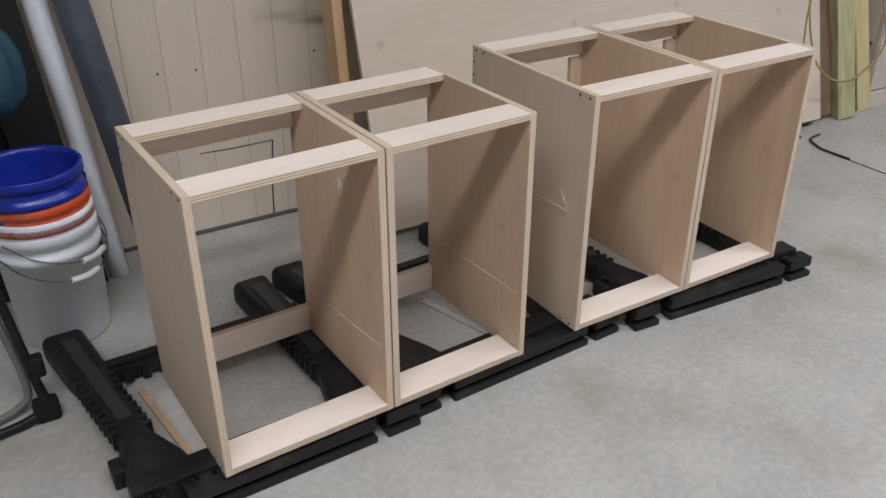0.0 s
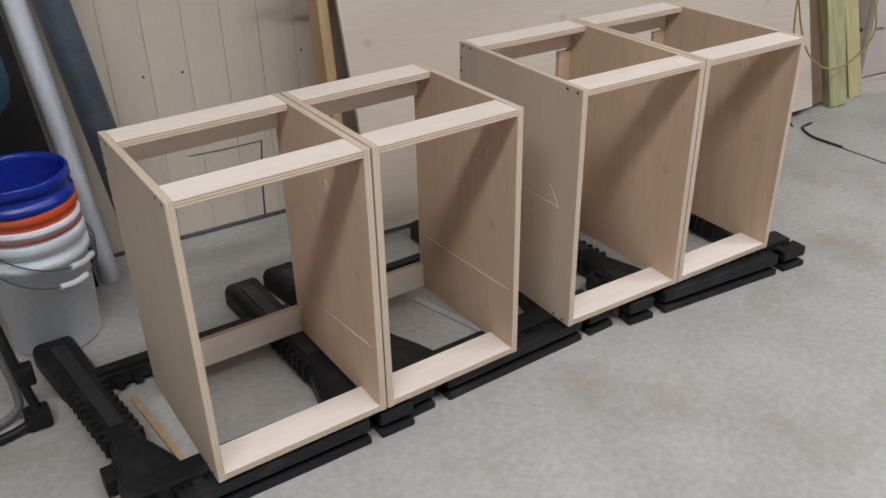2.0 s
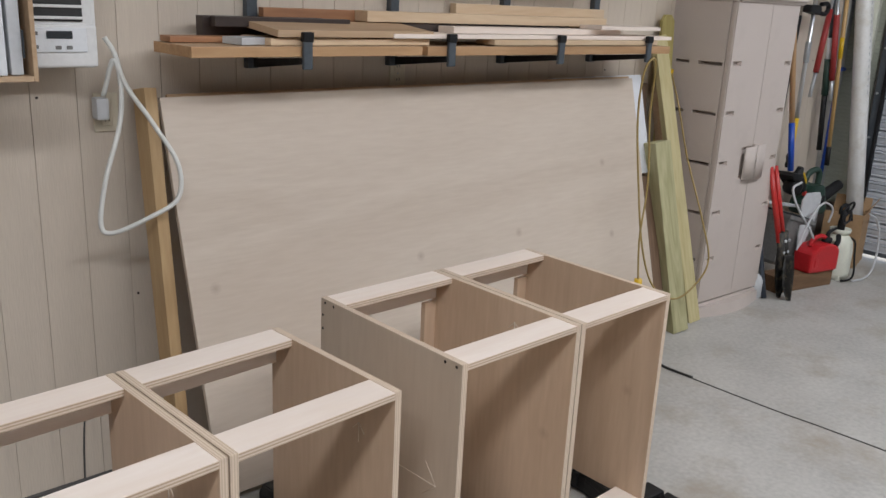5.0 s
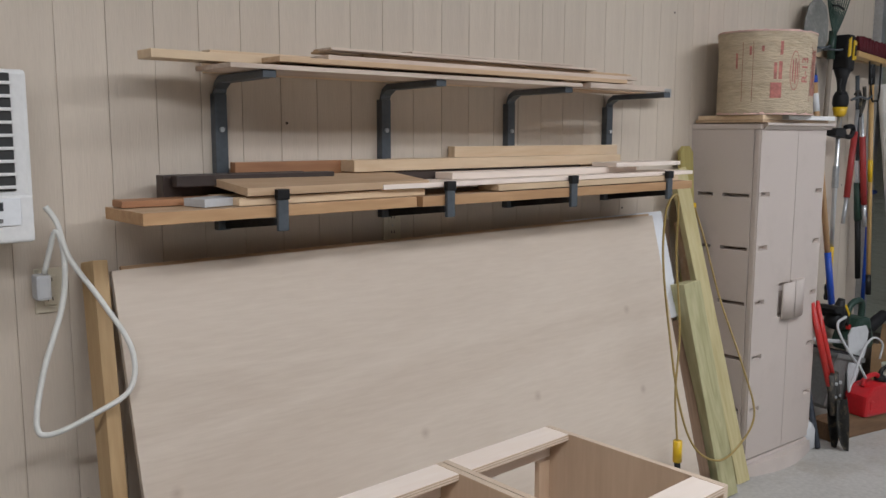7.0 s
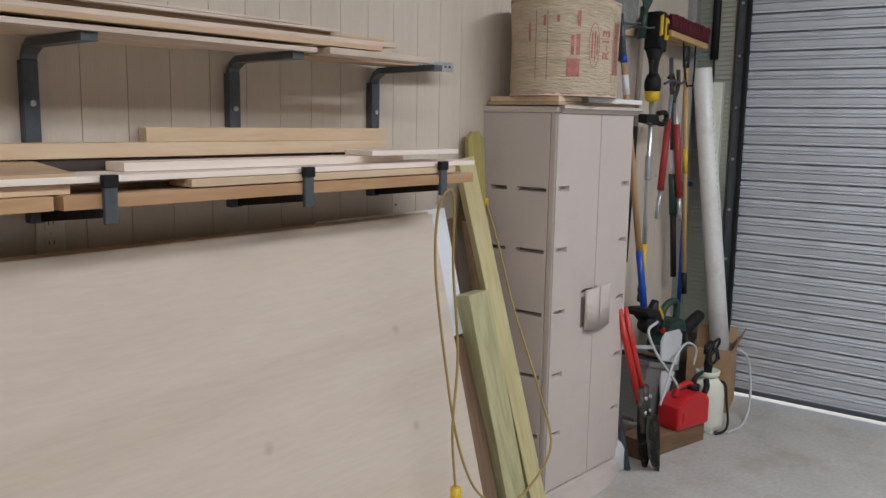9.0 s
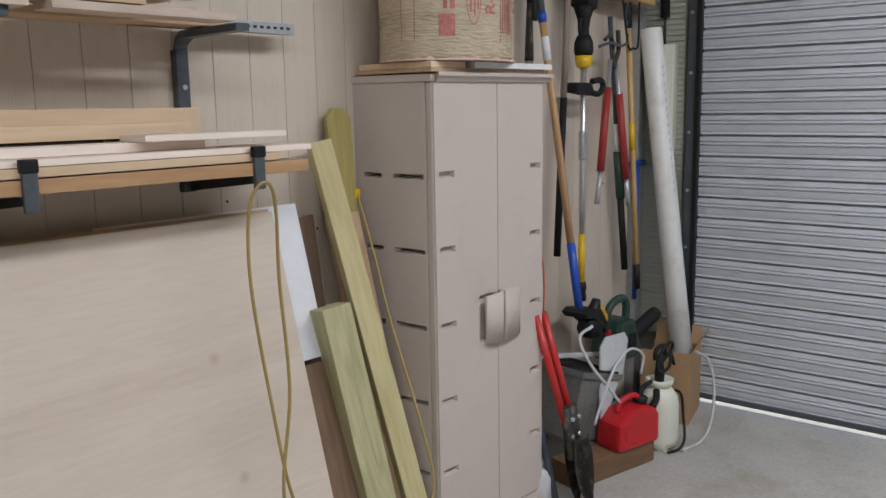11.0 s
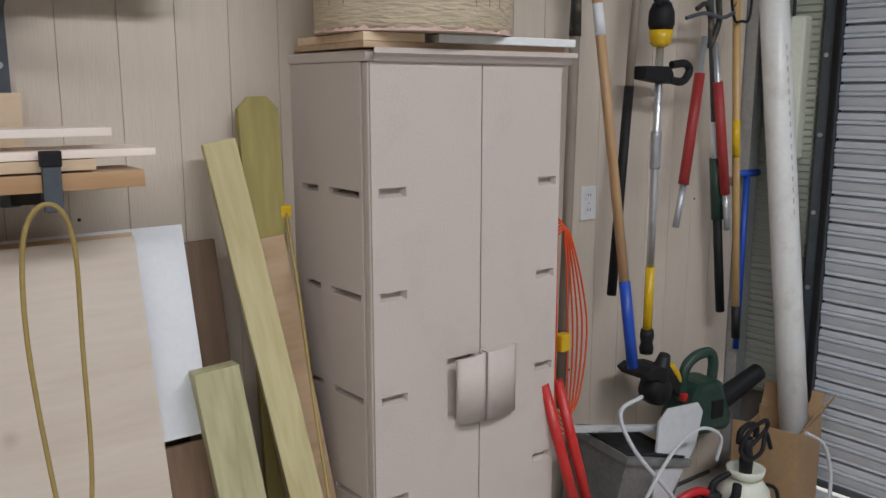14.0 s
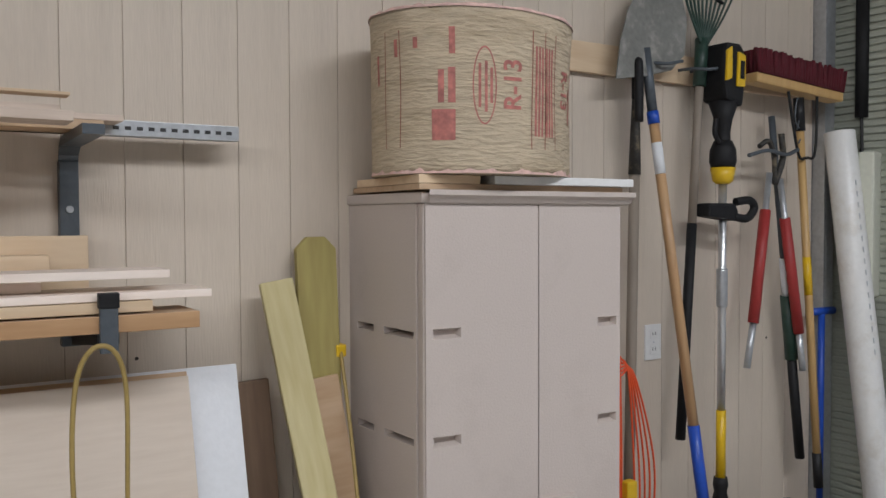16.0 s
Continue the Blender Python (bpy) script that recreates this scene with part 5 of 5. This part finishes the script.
straight((0, 0, 0.24), (0, 0, 0.48), 0.0165, YELLOW, "lower_shaft", tm)
part("lower_collar", lathe([(0.024, 0.16), (0.026, 0.18), (0.021, 0.20), (0.026, 0.225), (0.022, 0.25)], 14), RUBBER, tm)
gd = prism([(-0.13, 0.13), (-0.09, 0.145), (0.02, 0.13), (0.085, 0.06), (0.08, 0.0), (0.03, 0.04), (-0.05, 0.095), (-0.10, 0.10)], -0.10, 0.03, 0.008)
part("guard", gd, RUBBER, tm)
part("spool_head", lathe([(0.0, -0.02), (0.05, -0.02), (0.06, 0.0), (0.06, 0.045), (0.04, 0.07), (0.02, 0.16)], 20), BLACK, tm, at=pose(0.0, -0.045, 0.02, 14, 0, 0))
part("head_cover", tube([(0.03, -0.09, 0.13), (0.07, -0.09, 0.08), (0.08, -0.08, 0.04)], 0.014, 8), YELLOW, tm)

# push broom
bm_t = thing("push_broom", "push broom with maroon bristles hung head up", "push broom", lean((4.822, -0.12, 0.65), (4.72, -0.09, 2.09)))
straight((0, 0, 0.12), (0, 0, 1.33), 0.0145, HANDLE_Y, "handle", bm_t)
straight((0, 0, 0), (0, 0, 0.13), 0.017, BLACK, "sleeve", bm_t)
part("sticker", lathe([(0.0152, 0.72), (0.0152, 0.86)], 12), YELLOW, bm_t)
straight((0, 0, 1.32), (0, 0, 1.44), 0.019, BLACK, "ferrule", bm_t)
head = part("head_block", box(-0.25, 0.25, -0.035, 0.03, 1.44, 1.475, 0.008), HANDLE_Y, bm_t, at=pose(-0.225, 0, 0.03, 0, 8, 0))
bris = bmesh.new()
random.seed(7)
for i in range(50):
    for j in range(5):
        x, y = -0.24 + 0.48 * i / 49 + random.uniform(-0.002, 0.002), -0.035 + 0.0165 * j
        dx = random.uniform(-0.006, 0.006) + (x / 0.24) * 0.012
        tube([(x, y, 1.474), (x + dx, y + random.uniform(-0.006, 0.006), 1.558 + random.uniform(-0.006, 0.004))], 0.0068, 5, False, bris)
tagged(part("bristles", bris, MAROON, head), kind="stuff")
for sg in (-1, 1):
    part("brace", tube([(0, -0.02, 1.22), (sg * 0.05, -0.022, 1.24), (sg * 0.085, -0.02, 1.46)], 0.005, 8), RUBBER, bm_t)

# loppers and shears hanging in a bunch
lp = thing("loppers", "loppers with two red grips hanging by the jaws", "loppers", pose(4.590, -0.09, 1.13))
for a, b, c in (((-0.03, 0, 0.68), (-0.125, -0.01, 0.155), (-0.16, -0.012, 0.0)), ((0.03, 0, 0.66), (0.14, -0.005, 0.10), (0.16, -0.01, -0.04))):
    straight(a, b, 0.011, GALV, "arm", lp)
    straight((Vector(a) + (Vector(b) - Vector(a)) * 0.25), b, 0.019, REDGRIP, "grip", lp)
    straight(b, c, 0.012, GALV, "handle_end", lp)
part("jaw", tube([(0, 0, 0.64), (-0.02, -0.01, 0.74), (-0.05, -0.01, 0.79), (-0.10, -0.01, 0.77)], 0.009, 8), MUD, lp)
part("jaw", tube([(0, 0, 0.64), (0.03, -0.01, 0.73), (0.02, -0.01, 0.82)], 0.011, 8), MUD, lp)
part("hook_blade", tube([(-0.17, -0.02, 0.735), (-0.08, -0.03, 0.755), (0.02, -0.03, 0.745), (0.09, -0.03, 0.765)], 0.007, 8), STEEL, lp)
part("spring", tube([(0.11, -0.01, 0.84), (0.135, -0.01, 0.92), (0.11, -0.01, 0.95), (0.10, -0.01, 0.87), (0.14, -0.01, 0.83), (0.12, -0.01, 0.79)], 0.003, 6), STEEL, lp)
hs = thing("hedge_shears", "hedge shears with green and black handle", "shears", lean((4.795, -0.06, 0.75), (4.662, -0.05, 1.75)))
straight((0, 0, 0), (0, 0, 0.42), 0.0175, RUBBER, "tip", hs)
straight((0, 0, 0.38), (0, 0, 0.62), 0.023, GREEN, "grip", hs)
straight((0, 0, 0.62), (0, 0, 0.76), 0.016, PAPER, "label_band", hs)
straight((0, 0, 0.76), (0, 0, 1.28), 0.012, STEEL, "blade", hs)
bt = thing("blue_auger", "blue T-handled garden tool hanging in the corner", "garden tool", pose(4.965, -0.03, 0.455))
straight((0, 0, 0.1), (0, 0, 0.83), 0.013, BLUEGRIP, "shaft", bt)
straight((-0.075, 0, 0.835), (0.075, 0, 0.835), 0.015, BLUEGRIP, "handle", bt)
bg = thing("bungee_cord", "black handle with a twisted cord hanging", "cord", pose(5.085, -0.11, 1.566))
straight((0, 0, 0.47), (0, 0, 0.95), 0.024, RUBBER, "grip", bg)
part("cord", tube([(0, 0, 0.48), (0.005, 0, 0.3), (-0.005, 0, 0.12), (-0.02, 0, 0.0)], 0.006, 8), CORDK, bg)
solid("plastic_sheet", box(-0.07, 0.06, -0.03, 0.03, 0, 0.55, 0.01), TANK, "pale green plastic sheet hanging in the corner", "plastic sheet", pose(5.10, -0.15, 1.35, 0, 0, 10))

# big pipe in the corner
bp_ = thing("drain_pipe", "stained white plastic drain pipe standing in a box", "pipe", lean((4.985, -0.335, 0.05), (4.99, -0.08, 1.97)))
part("pipe", lathe([(0.05, 0.0), (0.056, 0.003), (0.056, 1.94), (0.053, 1.945), (0.049, 1.94), (0.049, 0.01), (0.05, 0.0)], 28), PVC, bp_)
prt = bmesh.new()
for k in range(16):
    box(-0.02, -0.0165, -0.0566, -0.0535, 1.10 + k * 0.042, 1.10 + k * 0.042 + 0.02, 0.0, prt)
tagged(part("printed_text", prt, CLOTH, bp_), kind="stuff")

# ---- floor clutter by the door ----
solid("timber_block", box(0, 0.50, 0, 0.15, 0, 0.10, 0.005), BLOCKWOOD, "old brown timber block lying on the floor", "timber", pose(3.77, -0.405, 0, 0, 0, -13))

gas = thing("fuel_can", "red plastic fuel can with a black spout", "fuel can", pose(4.15, -0.44, 0.101, 0, 0, -14))
part("body", prism([(-0.125, 0.0), (0.125, 0.0), (0.13, 0.02), (0.13, 0.13), (0.10, 0.165), (0.02, 0.178), (-0.06, 0.165), (-0.125, 0.12), (-0.13, 0.02)], -0.07, 0.07, 0.018), RED, gas)
part("handle", tube([(-0.07, 0, 0.16), (-0.05, 0, 0.2), (0.03, 0, 0.215), (0.09, 0, 0.175)], 0.014, 10), RED, gas)
part("inset", prism([(-0.09, 0.04), (-0.06, 0.04), (-0.06, 0.09), (-0.09, 0.09)], -0.073, -0.069, 0.003), RED, gas)
part("cap", lathe([(0.03, 0.0), (0.032, 0.004), (0.032, 0.03), (0.024, 0.036)], 16), RUBBER, gas, at=pose(0.075, 0, 0.17, 0, 12, 0))
part("spout", tube([(0.075, 0, 0.2), (0.09, 0, 0.235), (0.15, 0.0, 0.255)], 0.014, 10, True, None, 0.009), RUBBER, gas)

sp = thing("garden_sprayer", "milky white pump sprayer with a black hose", "sprayer", pose(4.43, -0.45, 0))
part("tank", lathe([(0.0, 0.012), (0.075, 0.008), (0.092, 0.02), (0.095, 0.05), (0.093, 0.20), (0.085, 0.25), (0.06, 0.285), (0.045, 0.295)], 28), TANK, sp)
for k in range(4):
    a = radians(45 + 90 * k)
    part("foot", box(-0.02, 0.02, -0.02, 0.02, 0, 0.035, 0.006), TANK, sp, at=pose(0.07 * math.cos(a), 0.07 * math.sin(a), 0))
part("funnel", lathe([(0.045, 0.29), (0.062, 0.305), (0.066, 0.33), (0.055, 0.33), (0.03, 0.31)], 24), TANK, sp)
part("pump", lathe([(0.022, 0.31), (0.024, 0.36), (0.018, 0.40), (0.018, 0.44)], 14), RUBBER, sp)
part("pump_handle", tube([(-0.05, 0, 0.43), (-0.045, 0, 0.47), (0, 0, 0.485), (0.045, 0, 0.47), (0.05, 0, 0.43)], 0.011, 8), RUBBER, sp)
part("hose", tube([(0.05, -0.04, 0.27), (0.095, -0.065, 0.24), (0.095, -0.08, 0.14), (0.05, -0.11, 0.05), (-0.02, -0.12, 0.02), (-0.08, -0.09, 0.012)], 0.0065, 8), RUBBER, sp)
part("hose_coil", tube([(0.02, 0, 0.40), (0.08, -0.02, 0.46), (0.05, -0.03, 0.5), (-0.04, -0.03, 0.48), (-0.07, -0.02, 0.42), (-0.02, -0.02, 0.37), (0.06, -0.02, 0.38), (0.11, 0.0, 0.43), (0.15, 0, 0.36)], 0.0075, 8), RUBBER, sp)
part("grip", tube([(-0.09, -0.03, 0.30), (-0.13, -0.05, 0.275), (-0.19, -0.06, 0.255)], 0.016, 10), RUBBER, sp)

cx_ = thing("cardboard_box", "open brown cardboard box holding the pipe", "box", pose(4.90, -0.42, 0, 0, 0, 14))
for a in ((-0.15, 0.15, 0.0, 0.006, 0.0, 0.36), (-0.15, 0.15, 0.24, 0.246, 0.0, 0.30), (-0.156, -0.15, 0.0, 0.246, 0.0, 0.37), (0.15, 0.156, 0.0, 0.246, 0.0, 0.34)):
    part("side_panel", box(*a, 0.001), CARD, cx_)
part("bottom_panel", box(-0.15, 0.15, 0.006, 0.24, 0, 0.005), CARD, cx_)
part("flap", box(-0.145, 0.14, 0, 0.005, 0, 0.10, 0.001), CARD, cx_, at=pose(0, 0.0, 0.36, 28, 0, 0))
part("flap", box(-0.003, 0.003, 0.005, 0.24, 0, 0.10, 0.001), CARD, cx_, at=pose(0.153, 0.0, 0.34, 0, 24, 0))

# grey bin tipped on its side, pale panel, and leaf blower on top
tub = thing("plastic_bin", "dirty grey plastic bin tipped on its side", "bin", lean((4.02, -0.19, 0.11), (4.12, -0.21, 0.5)))
tubp = [(0.0, 0.0), (0.13, 0.0), (0.15, 0.02), (0.17, 0.30), (0.185, 0.30), (0.185, 0.325), (0.165, 0.325), (0.14, 0.03), (0.0, 0.02)]
tubp = [(r * 1.15, z) for r, z in tubp]
squ = lathe(tubp, 4)
for f in squ.faces:
    f.smooth = False
part("body", squ, GREYPL, tub, at=pose(0, 0, 0, 0, 0, 38))
part("rim", lathe([(0.17, 0.315), (0.186, 0.318), (0.19, 0.332), (0.176, 0.338), (0.168, 0.325)], 4), RUBBER, tub, at=pose(0, 0, 0, 0, 0, 38))
panel = prism([(0.0, 0.0), (0.05, 0.02), (0.22, 0.20), (0.27, 0.31), (0.25, 0.345), (0.11, 0.35), (0.06, 0.31), (0.01, 0.10)], -0.006, 0.006, 0.004)
solid("plastic_cover", panel, CLOTH, "pale grey plastic cover leaning on the bin", "cover", pose(4.05, -0.36, 0.22, -10, 0, -6))
solid("pale_board", box(-0.25, 0.17, -0.012, 0.012, 0, 0.02, 0.004), CLOTH, "thin pale board resting over the bin", "board", pose(4.08, -0.22, 0.475, 0, 10, -10))

lb = thing("leaf_blower", "dark green handheld leaf blower lying on the pile", "leaf blower", pose(4.52, -0.17, 0.36, 0, 0, -8))
part("body", prism([(-0.10, 0.0), (0.10, 0.0), (0.12, 0.05), (0.08, 0.13), (0.06, 0.20), (-0.05, 0.20), (-0.09, 0.12), (-0.12, 0.05)], -0.075, 0.075, 0.025), GREEN, lb)
part("handle", tube([(-0.085, 0, 0.12), (-0.07, 0, 0.24), (-0.02, 0, 0.285), (0.05, 0, 0.29), (0.075, 0, 0.25), (0.07, 0, 0.16)], 0.02, 12), GREEN, lb)
part("switch", box(-0.10, -0.075, -0.03, 0.0, 0.13, 0.16, 0.005), REDPAINT, lb)
part("vent", box(0.0, 0.06, -0.079, -0.074, 0.06, 0.13, 0.004), RUBBER, lb)
part("nozzle", tube([(0.06, 0, 0.07), (0.18, 0, 0.11), (0.33, 0.0, 0.17)], 0.045, 16, True, None, 0.034), RUBBER, lb)

# post-hole digger
pd = thing("post_hole_digger", "post-hole digger with red handles and muddy blades", "digger", pose(3.635, -0.44, 0))
for dx, ux in ((-0.012, -0.10), (0.035, -0.045)):
    straight((dx, 0, 0.36), (ux, 0.08, 0.80), 0.0165, REDPAINT, "handle", pd, 0.015)
    straight((dx + 0.03, -0.02, 0.2), (dx, 0, 0.42), 0.022, MUD, "socket", pd)
    for z in (0.30, 0.37):
        part("bolt", tube([(dx + 0.015, -0.035, z), (dx + 0.015, -0.015, z)], 0.009, 8, False), GALV, pd)
for s in (-1, 1):
    sc = bmesh.new()
    rr = []
    for i in range(9):
        f = i / 8
        w = 0.05 + 0.018 * math.sin(math.pi * min(1, f * 1.3)) - 0.045 * max(0, f - 0.8) / 0.2
        rr.append([sc.verts.new((0.045 + w * math.sin(a) + 0.03 * f, -0.02 + s * (0.012 + 0.034 * math.cos(a)) - 0.02 * f, 0.29 - 0.288 * f)) for a in (-1.3, -0.8, -0.3, 0.3, 0.8, 1.3)])
    for a, b in zip(rr, rr[1:]):
        for k in range(5):
            sc.faces.new((a[k], a[k + 1], b[k + 1], b[k])).smooth = True
    bmesh.ops.solidify(sc, geom=sc.faces[:], thickness=0.004)
    part("blade", sc, MUD, pd)
solid("grey_jug", lathe([(0.0, 0.0), (0.05, 0.0), (0.06, 0.01), (0.06, 0.11), (0.045, 0.14), (0.02, 0.15), (0.02, 0.17), (0.0, 0.17)], 20), CLOTH, "small grey jug on the floor beside the cabinet", "jug", pose(3.60, -0.33, 0))
solid("blue_bar", tube([(0, 0, 0), (-0.05, 0.12, 0.62)], 0.015, 10, False), GREYPIPE, "dark blue steel bar leaning beside the cabinet", "bar", pose(3.625, -0.40, 0.005))

# orange cord and grey hoses
oc = thing("extension_cord", "orange extension cord hanging in loops on the wall", "extension cord", pose(3.87, -0.09, 0.42))
random.seed(11)
for k in range(5):
    w = 0.02 + 0.02 * k
    top = 0.80 - 0.015 * k
    pts = [(-0.03, 0, top), (-0.03 - w * 0.6, -0.02 - 0.006 * k, 0.5), (-0.04 - w * 0.3, -0.03, 0.16 + 0.02 * k), (0.0, -0.03, 0.06 + 0.015 * k), (w * 0.8, -0.02, 0.2), (w * 1.1, -0.01, 0.45), (0.0 + w * 0.3, 0, 0.74), (-0.03, 0, top)]
    part("cord_loop", tube(pts, 0.0034, 7), CORDO, oc)
part("yellow_tie", box(-0.045, 0.0, -0.05, -0.015, 0.36, 0.42, 0.008), YELLOW, oc)
hz = thing("flexible_hose", "grey ribbed flexible hose in a loose loop", "hose", pose(4.0, -0.45, 0.3))
part("hose", tube([(-0.16, 0.0, -0.02), (-0.08, 0.0, 0.10), (0.06, 0.02, 0.19), (0.2, 0.03, 0.22), (0.30, 0.02, 0.17), (0.30, 0.03, 0.08)], 0.006, 10), CLOTH, hz)
part("hose", tube([(-0.02, 0.10, 0.36), (-0.12, 0.10, 0.33), (-0.10, 0.06, 0.22), (0.0, 0.01, 0.08), (0.05, 0.0, 0.02)], 0.007, 10), CLOTH, hz)
part("hose", tube([(0.72, -0.05, 0.1), (0.80, -0.08, 0.04), (0.83, -0.1, -0.1), (0.74, -0.13, -0.24), (0.58, -0.15, -0.29), (0.42, -0.13, -0.292)], 0.007, 8), CLOTH, hz)

# ---- a patched panel low on the siding: open seams, dirt and painted shade along the foot ----
solid("wall_seam", tube([(-0.215, WY - 0.004, 0.0), (-0.207, WY - 0.004, 0.16), (-0.19, WY - 0.003, 0.32)], 0.003, 6), JOINT, "dark open seam in the tan siding", "seam", None, "siding seams", "structure")
solid("wall_seam", tube([(-0.19, WY - 0.004, 0.32), (-0.34, WY - 0.004, 0.318), (-0.47, WY - 0.002, 0.32)], 0.0018, 6), JOINT, "thin dark crosswise seam in the tan siding", "seam", None, "siding seams", "structure")
# Dark tube draws both the dirt and the shadow where siding meets floor.
solid("wall_dirt_shade_line", tube([(-2.5, WY - 0.002, 0.006), (0.0, WY - 0.002, 0.006), (4.9, WY - 0.002, 0.006)], 0.009, 6), JOINT, "dark line of dirt and painted shadow at the siding foot", "gap", None, "", "structure")

# ---- siding strips ----
for i in range(76):
    x = first + (i + 2) * PITCH
    if -4.5 <= x and x + PITCH <= 4.975:
        s = new("siding_strip", strip)
        s.parent, s.location = wall_n, (x, WY - 0.001, 0)

random.seed(31)
for i in range(26):
    x = first + PITCH * random.randint(28, 68) + random.choice((0.02, 0.11))
    z = random.choice((0.62, 1.22, 1.32, 1.72, 2.2)) + random.uniform(-0.03, 0.03)
    nail = link("nail_head", tube([(0, 0.002, 0), (0, -0.0015, 0)], 0.0045, 8, False), SCREW, wall_n)
    nail.location = (x, WY - 0.001, z)
